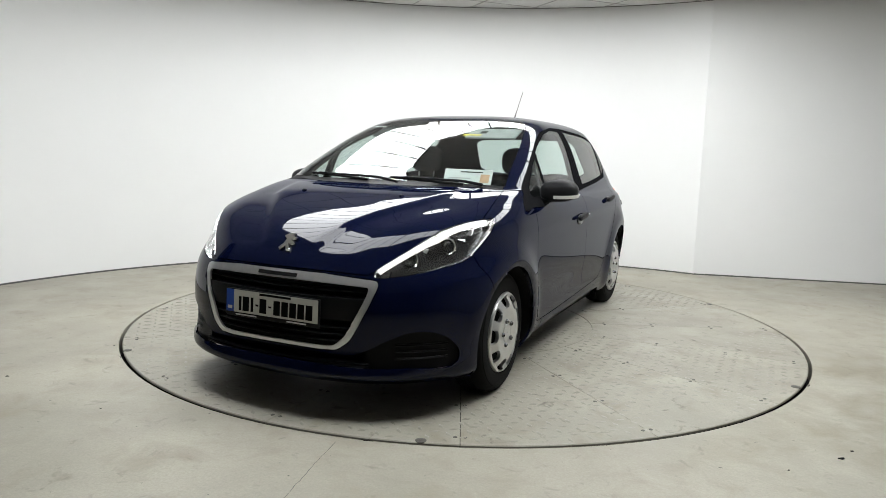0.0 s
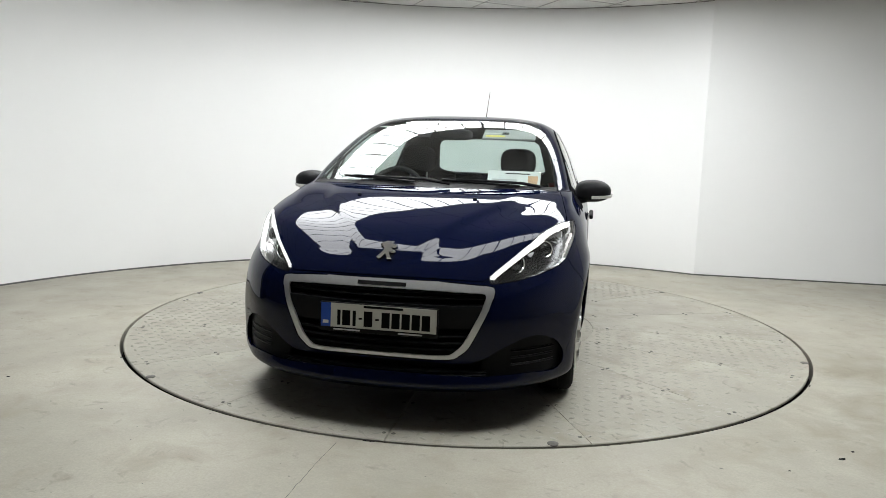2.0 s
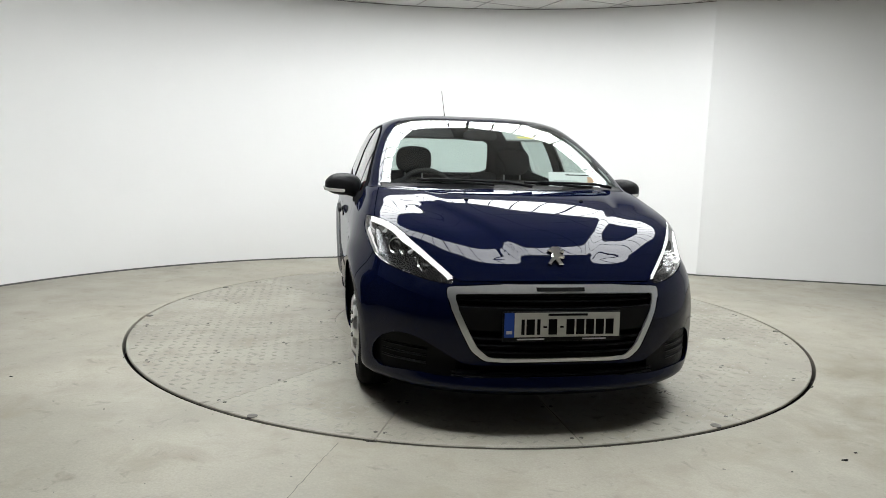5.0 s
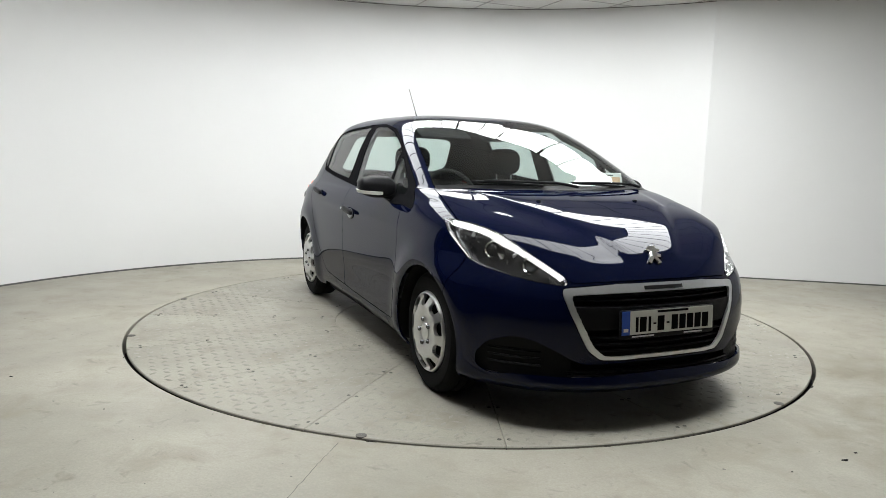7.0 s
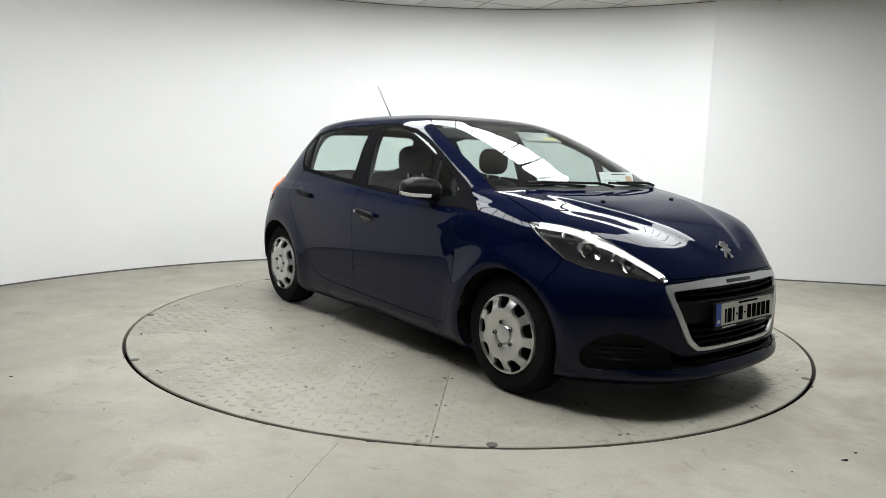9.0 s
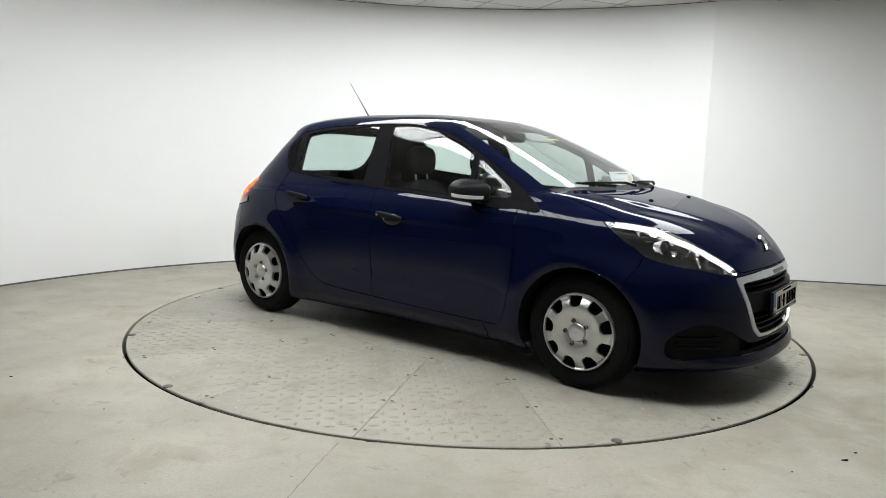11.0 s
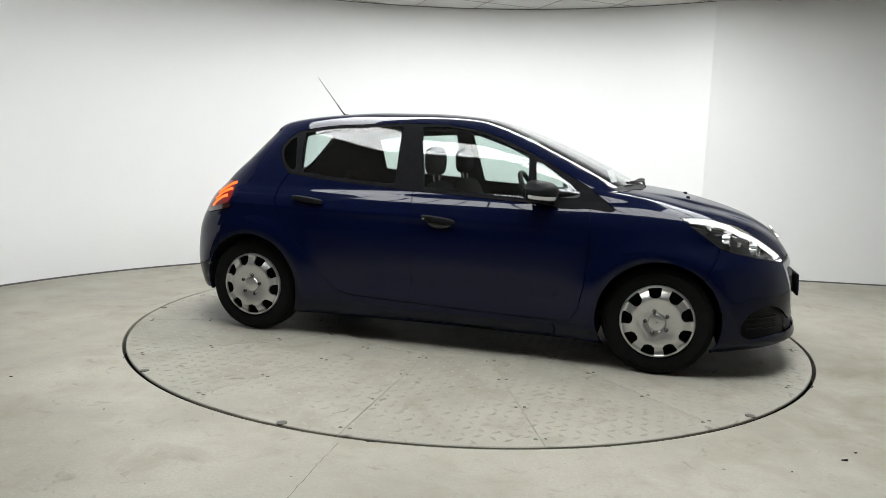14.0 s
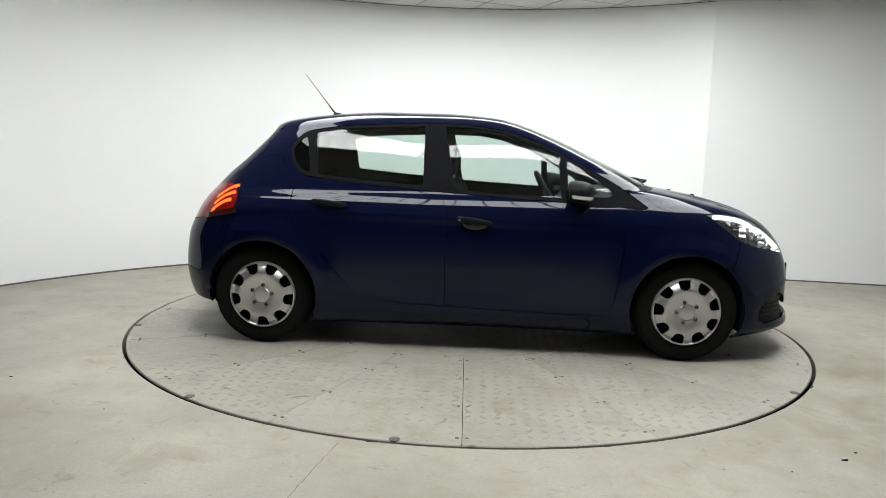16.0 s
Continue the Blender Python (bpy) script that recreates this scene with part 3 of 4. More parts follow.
GRILLE = rounded([(-0.4, 0.644), (0.25, 0.643), (0.478, 0.634), (0.484, 0.60), (0.462, 0.51), (0.43, 0.43), (0.39, 0.345), (0.335, 0.298),
                  (0.25, 0.29), (-0.4, 0.288)], 0.02)
GRILLE_IN = rounded([(-0.4, 0.598), (0.25, 0.598), (0.445, 0.598), (0.45, 0.585), (0.432, 0.51), (0.40, 0.435), (0.362, 0.36), (0.318, 0.318),
                     (0.25, 0.311), (-0.4, 0.309)], 0.015)
INTAKE = rounded([(-0.4, 0.272), (0.33, 0.278), (0.41, 0.285), (0.47, 0.32), (0.55, 0.385), (0.61, 0.425), (0.66, 0.44), (0.70, 0.425), (0.722, 0.38), (0.722, 0.33),
                  (0.70, 0.29), (0.48, 0.238), (0.40, 0.228), (-0.4, 0.225)], 0.02)
LAMP = rounded([(0.446, 0.668), (0.537, 0.78), (0.613, 0.897), (0.652, 0.93), (0.72, 0.95), (0.82, 0.85), (0.80, 0.72), (0.70, 0.70),
                (0.64, 0.685), (0.56, 0.66), (0.458, 0.642)], 0.015)
LAMP_BACK = [(1.20, 0.975), (1.352, 0.872), (1.542, 0.732), (1.60, 0.712), (1.72, 0.69), (1.95, 0.655)]
DLO = rounded([(-1.095, 1.19), (-1.06, 1.24), (-0.98, 1.298), (-0.75, 1.335), (-0.306, 1.358), (-0.05, 1.356), (0.184, 1.325), (0.36, 1.265),
               (0.514, 1.195), (0.82, 1.035), (1.005, 0.91), (0.99, 0.897), (0.86, 0.91), (0.72, 0.902), (0.526, 0.925), (-0.18, 0.962), (-0.7, 1.0),
               (-1.02, 1.035), (-1.07, 1.10)], 0.03)
QUARTER = rounded([(-1.07, 1.185), (-1.04, 1.225), (-0.985, 1.268), (-0.97, 1.06), (-1.01, 1.065), (-1.05, 1.11)], 0.02)
REAR_PANE = rounded([(-0.93, 1.285), (-0.75, 1.315), (-0.30, 1.339), (-0.307, 1.001), (-0.7, 1.027), (-0.93, 1.052)], 0.012)
FRONT_PANE = rounded([(-0.178, 1.338), (0.0, 1.337), (0.172, 1.309), (0.352, 1.25), (0.478, 1.192), (0.503, 0.952), (0.3, 0.962), (-0.115, 0.982)], 0.012)
TRI_PANE = rounded([(0.525, 1.165), (0.60, 1.125), (0.735, 1.04), (0.80, 0.985), (0.78, 0.965), (0.55, 0.962)], 0.012)
FRONT_DOOR = rounded([(0.868, 0.93), (0.885, 0.75), (0.872, 0.50), (0.835, 0.32), (0.79, 0.264), (0.3, 0.272), (-0.152, 0.286), (-0.166, 0.60),
                      (-0.18, 1.0), (0.3, 1.0), (0.7, 1.0)], 0.03)
REAR_DOOR = rounded([(-0.18, 1.03), (-0.166, 0.60), (-0.152, 0.286), (-0.45, 0.298), (-0.60, 0.308), (-0.68, 0.34), (-0.758, 0.406), (-0.85, 0.505),
                     (-0.95, 0.625), (-1.055, 0.76), (-1.095, 0.86), (-1.07, 0.96), (-1.0, 1.06)], 0.02)
TAIL_LAMP = rounded([(-1.56, 0.955), (-1.50, 0.980), (-1.43, 0.982), (-1.405, 0.93), (-1.412, 0.875), (-1.445, 0.82), (-1.61, 0.77), (-2.0, 0.74),
                     (-2.0, 0.97)], 0.015)
BACK_PANE = rounded([(-0.4, 1.01), (0.42, 1.015), (0.49, 1.05), (0.44, 1.29), (0.39, 1.315), (-0.4, 1.332)], 0.03)
HOOD_SIDE = [(1.145, -0.1), (1.135, 0.35), (1.06, 0.64), (1.02, 0.705), (1.36, 0.752), (1.46, 0.76)]
BUMPER_SEAM = [(1.535, 0.76), (1.54, 0.68), (1.515, 0.58), (1.48, 0.48)]
REAR_SEAM = [(-1.63, 0.775), (-1.52, 0.66), (-1.50, 0.52)]

is_front = lambda c: c[0] > 1.2
is_screen = lambda c: c[0] > -0.05 and c[2] > 0.98
is_side = lambda c: c[1] > 0.45
is_back = lambda c: c[0] < -1.25 and c[2] > 0.98
is_tail = lambda c: c[0] < -1.2 and c[1] > 0.5


def hood_edge(x):
    return float(np.interp(x, [1.02, 1.36, 1.46, 2.2], [0.705, 0.752, 0.76, 0.76]))


def cowl(y):
    return float(np.interp(y, [0, 0.35, 0.64, 0.705], [1.145, 1.135, 1.06, 1.02]))


def screen_side(z):
    return 0.90 * WIDE(z)


def screen_top(y):
    return float(np.interp(y, [0, 0.3, 0.45, 0.53], [0.225, 0.195, 0.15, 0.10]))


SCREEN_SIDE = [(screen_side(z), z) for z in np.linspace(0.99, 1.415, 24)]
SCREEN_TOP = [(screen_top(y), y) for y in (-0.05, 0.0, 0.1, 0.2, 0.3, 0.38, 0.45, 0.53, 0.58)]


def panel_of(c):
    f, s = from_front(c), from_side(c)
    if is_front(c):
        if inside(f, GRILLE_IN):
            return ""
        if inside(f, GRILLE):
            return "grille_surround"
        if inside(f, INTAKE) and s[0] > 1.64:
            return ""
        if inside(f, LAMP) and s[1] > float(np.interp(s[0], [q[0] for q in LAMP_BACK], [q[1] for q in LAMP_BACK])):
            return "headlamp"
    if is_screen(c) and f[1] > 1.066 and c.y < screen_side(c.z) and c.x > screen_top(c.y):
        return "windscreen"
    if is_side(c):
        for name, poly in (("quarter_pane", QUARTER), ("rear_pane", REAR_PANE), ("front_pane", FRONT_PANE), ("corner_pane", TRI_PANE), ("pillar_trim", DLO)):
            if inside(s, poly):
                return name
        if inside(s, FRONT_DOOR):
            return "front_door"
        if inside(s, REAR_DOOR):
            return "rear_door"
    if is_tail(c) and inside(s, TAIL_LAMP):
        return "tail_lamp"
    if is_back(c) and inside(from_back(c), BACK_PANE):
        return "rear_screen"
    over_lamp = f[1] > float(np.interp(f[0], [0.43, 0.446, 0.537, 0.613, 0.652], [0.652, 0.668, 0.78, 0.897, 0.93]))
    if c.x > cowl(c.y) and c.y < hood_edge(c.x) and over_lamp and c.z > 0.6:
        return "bonnet"
    if c.x > 0.95 and c.x <= cowl(c.y) and c.y < 0.69 and c.z > 0.97:
        return "scuttle"
    if c.z < 0.82 and s[0] > float(np.interp(-s[1], [-0.76, -0.68, -0.58, -0.48], [1.535, 1.54, 1.515, 1.48])) and c.x > 1.3:
        return "front_bumper"
    if c.x > 0.7 and c.z < 1.0:
        return "wing"
    if c.z < 0.775 and s[0] < -1.5 and c.x < -1.3:
        return "rear_bumper"
    if c.x < -1.3 and c.y < 0.62:
        return "tailgate"
    return "body_side"


def cut_shell():
    bm = shell_bmesh()
    for poly, view, keep in ((GRILLE, from_front, is_front), (GRILLE_IN, from_front, is_front), (INTAKE, from_front, lambda c: c[0] > 1.4), (LAMP, from_front, is_front),
                             (DLO, from_side, is_side), (QUARTER, from_side, is_side), (REAR_PANE, from_side, is_side),
                             (FRONT_PANE, from_side, is_side), (TRI_PANE, from_side, is_side), (FRONT_DOOR, from_side, is_side), (REAR_DOOR, from_side, is_side),
                             (TAIL_LAMP, from_side, is_tail), (BACK_PANE, from_back, is_back)):
        cut(bm, poly, view, keep)
    cut(bm, [(1.64, 0.15), (1.64, 0.55)], from_side, is_front, False)
    cut(bm, LAMP_BACK, from_side, is_front, False)
    cut(bm, [(-0.05, 1.066), (0.3, 1.066), (0.7, 1.066)], from_front, is_screen, False)
    cut(bm, SCREEN_SIDE, from_back, is_screen, False)
    cut(bm, SCREEN_TOP, from_top, lambda c: c[0] > -0.1 and c[2] > 1.2, False)
    cut(bm, HOOD_SIDE, from_top, lambda c: c[2] > 0.8 and c[0] > 0.9, False)
    cut(bm, [(-0.1, 0.652), (0.43, 0.652), (0.446, 0.668)], from_front, is_front, False)
    cut(bm, BUMPER_SEAM, from_side, lambda c: c[0] > 1.2, False)
    cut(bm, REAR_SEAM, from_side, is_tail, False)
    groups = {}
    bm.normal_update()
    for f in bm.faces:
        g = panel_of(f.calc_center_median())
        if g:
            groups.setdefault(g, []).append([v.co.copy() for v in f.verts])
    bm.free()
    # only the largest piece of a wing is the wing; slivers belong to the body
    known = {}
    for i, poly in enumerate(groups["wing"]):
        for q in poly:
            known.setdefault(tuple(round(c, 5) for c in q), []).append(i)
    todo = set(range(len(groups["wing"])))
    near = {i: set() for i in todo}
    for l in known.values():
        for i in l:
            near[i].update(l)
    isles = []
    while todo:
        stack, isle = [todo.pop()], []
        while stack:
            i = stack.pop()
            isle.append(i)
            for j in near[i] & todo:
                todo.discard(j)
                stack.append(j)
        isles.append(isle)
    best = max(isles, key=len)
    for isle in isles:
        if isle is not best:
            groups["body_side"] += [groups["wing"][i] for i in isle]
    groups["wing"] = [groups["wing"][i] for i in best]
    return groups


def panel(polys, both, side, gap=0.0028, depth=0.012):
    """A panel with a turned-in edge, from the faces of the shell. both: mirrored over the middle; side -1: the other side alone."""
    bm = bmesh.new()
    for s in ((1, -1) if both else (side,)):
        for poly in polys:
            vs = [bm.verts.new((q.x, q.y * s, q.z)) for q in poly]
            bm.faces.new(vs if s > 0 else vs[::-1])
    bmesh.ops.remove_doubles(bm, verts=bm.verts, dist=2e-5)
    bmesh.ops.dissolve_degenerate(bm, edges=bm.edges, dist=1e-5)
    bm.normal_update()
    if sum(f.normal.dot(f.calc_center_median() - Vector((0, 0, 0.6))) * f.calc_area() for f in bm.faces) < 0:
        bmesh.ops.reverse_faces(bm, faces=bm.faces)
    bm.normal_update()
    rim = [e for e in bm.edges if e.is_boundary and not all(abs(v.co.y) < 1e-5 for v in e.verts)]
    if gap:
        shift = {}
        for e in rim:
            f = e.link_faces[0]
            d = (e.verts[1].co - e.verts[0].co).normalized().cross(f.normal)
            mid = (e.verts[0].co + e.verts[1].co) / 2
            if d.dot(f.calc_center_median() - mid) < 0:
                d = -d
            for v in e.verts:
                shift.setdefault(v, []).append(d)
        for v, ds in shift.items():
            d = sum(ds, Vector())
            if d.length > 0.1:
                v.co += d.normalized() * gap
    if depth:
        normals = {v: v.normal.copy() for e in rim for v in e.verts}
        r = bmesh.ops.extrude_edge_only(bm, edges=rim)
        made = [g for g in r["geom"] if isinstance(g, bmesh.types.BMVert)]
        old = list(normals)
        for v in made:
            near = min((w for e in v.link_edges for w in e.verts if w is not v and w in normals), key=lambda w: (w.co - v.co).length, default=None)
            if near is not None:
                v.co = near.co - normals[near] * depth
    return bm


def nose_x(y, z, back=0.0):
    """How far forward the nose reaches at that place across and height."""
    w, n, L = WIDE(z), FRONT_N(z), FRONT_L(z)
    k = min(0.999, abs(y) / w)
    f = (1 - k ** n) ** (1 / n)
    return NOSE(z) - L + L * f - BOW(z) * y * y * f - back


def side_y(x, z):
    us = np.linspace(0.2, 2.8, 400)
    pts = sorted(((q.x, q.y) for q in (shell_point(u, z) for u in us)))
    return float(np.interp(x, [q[0] for q in pts], [q[1] for q in pts]))


def flip(bm, s):
    """Mirror a half's mesh to the side s."""
    if s < 0:
        for v in bm.verts:
            v.co.y = -v.co.y
        bmesh.ops.reverse_faces(bm, faces=bm.faces)
    return bm


def offset_copy(groups, names, depth, both=True, side=1):
    bm = bmesh.new()
    for name in names:
        p = panel(groups[name], both, side, 0.0, 0.0)
        me = bpy.data.meshes.new("tmp")
        p.normal_update()
        moved = [(v, v.co - v.normal * depth) for v in p.verts]
        for v, q in moved:
            v.co = q
        p.to_mesh(me)
        p.free()
        bm.from_mesh(me)
        bpy.data.meshes.remove(me)
    return bm


def blob(bm, centre, half, p=3.0, n=20, m=None):
    """A rounded cushion shape."""
    rows = []
    for i in range(n + 1):
        a = -math.pi / 2 + math.pi * i / n
        row = []
        for j in range(2 * n):
            b = math.pi * j / n
            d = Vector((math.cos(a) * math.cos(b), math.cos(a) * math.sin(b), math.sin(a)))
            k = sum(abs(c) ** p for c in d) ** (-1 / p)
            row.append(Vector(centre) + Vector((d.x * k * half[0], d.y * k * half[1], d.z * k * half[2])))
        rows.append(row + [row[0]])
    vs = sheet(bm, rows)
    flat = [v for r in vs for v in r]
    if m is not None:
        bmesh.ops.transform(bm, matrix=m, verts=flat)
    bmesh.ops.remove_doubles(bm, verts=flat, dist=1e-5)


def flat_poly(bm, pts, depth=0.004):
    """A thin plate from an outline of 3D points, thickened along its normal."""
    f = bm.faces.new([bm.verts.new(q) for q in pts])
    f.normal_update()
    n = f.normal.copy()
    r = bmesh.ops.extrude_face_region(bm, geom=[f])
    for v in r["geom"]:
        if isinstance(v, bmesh.types.BMVert):
            v.co += n * depth
    bmesh.ops.recalc_face_normals(bm, faces=bm.faces)


def wheel_at(base, hx, hz, s):
    turn = pose(0, 0, 0, 0, 17 if hx > 0 else -9, 0 if s > 0 else 180)
    wheel = new("wheel")
    wheel.parent = base
    wheel.location = (hx, (0.735 if hx > 0 else 0.722) * s, hz)
    bm = bmesh.new()
    lathe(bm, [(0.195, -0.08), (0.24, -0.094), (0.275, -0.09), (0.296, -0.075), (0.304, -0.055), (0.3055, -0.03), (0.3055, -0.027), (0.299, -0.026), (0.299, -0.021),
               (0.3055, -0.02), (0.306, 0.02), (0.299, 0.021), (0.299, 0.026), (0.3055, 0.027), (0.304, 0.055), (0.296, 0.075), (0.283, 0.086), (0.275, 0.0875),
               (0.272, 0.091), (0.24, 0.095), (0.236, 0.0935), (0.222, 0.094), (0.204, 0.088), (0.196, 0.08)], 72, turn)
    bmesh.ops.recalc_face_normals(bm, faces=bm.faces)
    part("tyre", bm, RUBBER, wheel)
    # dark steel rim behind the cover
    bm = bmesh.new()
    lathe(bm, [(0.207, 0.082), (0.198, 0.06), (0.185, 0.03), (0.12, 0.04), (0.0, 0.045)], 48, turn)
    part("rim", bm, UNDER, wheel)
    # cover with nine windows near its edge
    bm = bmesh.new()
    n, rs = 216, [0.197, 0.19, 0.183, 0.176, 0.168, 0.158, 0.148, 0.138, 0.132, 0.126, 0.115, 0.10, 0.08, 0.052, 0.047, 0.042, 0.033, 0.015, 0.003]
    hs = [0.082, 0.091, 0.0925, 0.089, 0.0885, 0.0925, 0.096, 0.099, 0.1, 0.1005, 0.1005, 0.0995, 0.098, 0.0965, 0.094, 0.0975, 0.0985, 0.099, 0.099]
    rs = [r * 1.045 for r in rs]
    hs = [0.082 + (h - 0.082) * 1.9 for h in hs]
    vs = [[bm.verts.new((r * math.cos(2 * math.pi * i / n), h, r * math.sin(2 * math.pi * i / n))) for i in range(n)] for r, h in zip(rs, hs)]
    for k in range(len(rs) - 1):
        for i in range(n):
            mid = (rs[k] + rs[k + 1]) / 2
            ph = ((i + 0.5) / n * 9) % 1.0 - 0.5
            wide = 0.30 * min(1.0, max(0.0, (mid - 0.131) / 0.014)) ** 0.5
            if 0.131 < mid < 0.190 and abs(ph) < wide:
                continue
            bm.faces.new((vs[k][i], vs[k][(i + 1) % n], vs[k + 1][(i + 1) % n], vs[k + 1][i]))
    bmesh.ops.delete(bm, geom=[v for v in bm.verts if not v.link_faces], context="VERTS")
    rim = [e for e in bm.edges if e.is_boundary]
    r = bmesh.ops.extrude_edge_only(bm, edges=rim)
    for v in r["geom"]:
        if isinstance(v, bmesh.types.BMVert):
            v.co.y -= 0.018
    bmesh.ops.transform(bm, matrix=turn, verts=bm.verts)
    bmesh.ops.recalc_face_normals(bm, faces=bm.faces)
    cover = part("wheel_cover", bm, HUBCAP, wheel)
    for k in range(5):
        a = 2 * math.pi * (k + 0.25) / 5
        bm = bmesh.new()
        lathe(bm, [(0.012, 0.10), (0.012, 0.116), (0.009, 0.121), (0.006, 0.121), (0.0055, 0.115), (0.0, 0.115)], 14,
              turn @ pose(0.063 * math.cos(a), 0, 0.063 * math.sin(a)))
        part("bolt_cap", bm, CAP_GREY, cover)


def arch_liner(base, hx, hz, s):
    bm = bmesh.new()
    turn = np.linspace(-0.35, math.pi + (0.35 if hx > 0 else 0.12), 40)
    ring = [(hx + 0.342 * math.cos(a), hz + 0.342 * math.sin(a)) for a in turn]
    rows = [[(x, 0.50 * s, z) for x, z in ring], [(x, min(0.85, side_y(x, max(z, 0.16)) - 0.012) * s, z) for x, z in ring]]
    sheet(bm, rows)
    hub = bm.verts.new((hx, 0.50 * s, hz))
    back = [bm.verts.new((q[0], 0.50 * s, q[2])) for q in rows[0]]
    for a, b in zip(back, back[1:]):
        bm.faces.new((a, b, hub))
    part("arch_liner", bm, UNDER, base)


def headlamp(base, g, s):
    lens = part("headlamp", panel(g["headlamp"], False, s, 0.001, 0.0), LENS, base, "clear wedge-shaped headlamp with bright chrome inside")
    lens.visible_shadow = False
    part("lamp_bucket", offset_copy(g, ["headlamp"], 0.055, False, s), LAMP_SILVER, lens)
    # bright rim that follows the outline
    rim = panel(g["headlamp"], False, s, 0.002, 0.0)
    edges = [e for e in rim.edges if e.is_boundary]
    follow = {}
    for e in edges:
        for a, b in (tuple(e.verts), tuple(e.verts)[::-1]):
            follow.setdefault(a, []).append(b)
    start = max(follow, key=lambda v: v.co.x)
    loop, last = [start], None
    while True:
        nxt = [v for v in follow[loop[-1]] if v is not last]
        last = loop[-1]
        if not nxt or nxt[0] is start:
            break
        loop.append(nxt[0])
    mid = sum((v.co for v in loop), Vector()) / len(loop)
    rows = [[], [], [], []]
    for v in loop + [loop[0]]:
        inward = (mid - v.co).normalized()
        n = v.normal
        rows[0].append(v.co - n * 0.004)
        k = 1.0 if v.co.z > mid.z + (v.co.x - mid.x) * -0.42 else 0.42
        rows[1].append(v.co - n * 0.010 + inward * 0.014 * k)
        rows[2].append(v.co - n * 0.024 + inward * 0.026 * k)
        rows[3].append(v.co - n * 0.054 + inward * 0.030 * k)
    bm = bmesh.new()
    sheet(bm, rows)
    part("bezel", bm, CHROME, lens)
    # day light guide over the upper edge, from the nose to the back tip
    top = [v for v in loop if v.co.z > mid.z + (v.co.x - mid.x) * -0.42]
    pts = sorted(((v.co - v.normal * 0.013 + (mid - v.co).normalized() * 0.022) for v in top), key=lambda q: -q.x)
    pts = [p for i, p in enumerate(pts) if i % 2 == 0]
    bm = bmesh.new()
    tube(bm, pts, 0.014, 8)
    part("day_light_guide", bm, DAYLAMP, lens)
    rim.free()
    # projector, indicator and facets
    for q, r in (((1.775, 0.545, 0.712), 0.036), ((1.62, 0.665, 0.765), 0.030)):
        c = Vector((q[0], q[1] * s, q[2]))
        m = Matrix.Translation(c) @ pose(0, 0, 0, 0, 0, -90 + 18 * s)
        bm = bmesh.new()
        lathe(bm, [(r * 1.25, -0.03), (r * 1.3, 0.008), (r * 1.12, 0.012), (r * 1.0, 0.002), (r * 0.98, -0.02)], 32, m)
        part("projector_ring", bm, CHROME, lens)
        bm = bmesh.new()
        lathe(bm, [(r, -0.005), (r * 0.85, 0.008), (r * 0.55, 0.016), (r * 0.2, 0.02), (0.001, 0.0205)], 32, m)
        part("projector_lens", bm, GLOSS_BLACK, lens)
    rnd = random.Random(4)
    for k, (x, y, z) in enumerate(((1.70, 0.60, 0.715), (1.72, 0.615, 0.75), (1.66, 0.645, 0.735), (1.56, 0.71, 0.80), (1.60, 0.66, 0.79), (1.50, 0.72, 0.825))):
        bm = bmesh.new()
        pts = [Vector((x, y * s, z)) + Vector((rnd.uniform(-0.03, 0.03), rnd.uniform(-0.02, 0.02), rnd.uniform(-0.018, 0.018))) for _ in range(5)]
        bmesh.ops.convex_hull(bm, input=[bm.verts.new(p) for p in pts])
        part("reflector", bm, CHROME if k % 2 == 0 else SATIN, lens, "", False)


def tail_lamp(base, g, s):
    lamp = part("tail_lamp", panel(g["tail_lamp"], False, s, 0.0015, 0.012), RED, base, "red claw-striped tail lamp, lit")
    for dx, z0, z1 in ((0.0, 0.955, 0.935), (-0.012, 0.915, 0.895), (-0.03, 0.873, 0.852)):
        pts = []
        for i in range(9):
            t = i / 8
            x, z = -1.437 + dx - 0.14 * t, z0 + (z1 - z0) * t - 0.055 * t * t
            pts.append((x, (side_y(x, z) + 0.0005) * s, z))
        bm = bmesh.new()
        rows = [[], []]
        for i, q in enumerate(pts):
            h = 0.0135 * (1 - 0.3 * i / 8)
            rows[0].append((q[0], q[1], q[2] + h))
            rows[1].append((q[0], q[1] + 0.001 * s, q[2] - h))
        vs = sheet(bm, rows)
        r = bmesh.ops.extrude_face_region(bm, geom=list(bm.faces))
        for v in r["geom"]:
            if isinstance(v, bmesh.types.BMVert):
                v.co.y += 0.002 * s
        bmesh.ops.recalc_face_normals(bm, faces=bm.faces)
        part("light_stripe", bm, TAIL_GLOW, lamp)
    bm = bmesh.new()
    rows = [[], []]
    for i in range(12):
        t = i / 11
        x = -1.425 - 0.22 * t
        for k, z in ((0, 0.835 - 0.05 * t), (1, 0.80 - 0.045 * t)):
            rows[k].append((x, (side_y(x, z) + 0.007) * s, z))
    sheet(bm, rows)
    r = bmesh.ops.extrude_face_region(bm, geom=list(bm.faces))
    for v in r["geom"]:
        if isinstance(v, bmesh.types.BMVert):
            v.co.y -= 0.006 * s
    bmesh.ops.recalc_face_normals(bm, faces=bm.faces)
    part("lower_lens", bm, SMOKE, lamp, "dark smoked lower lens")


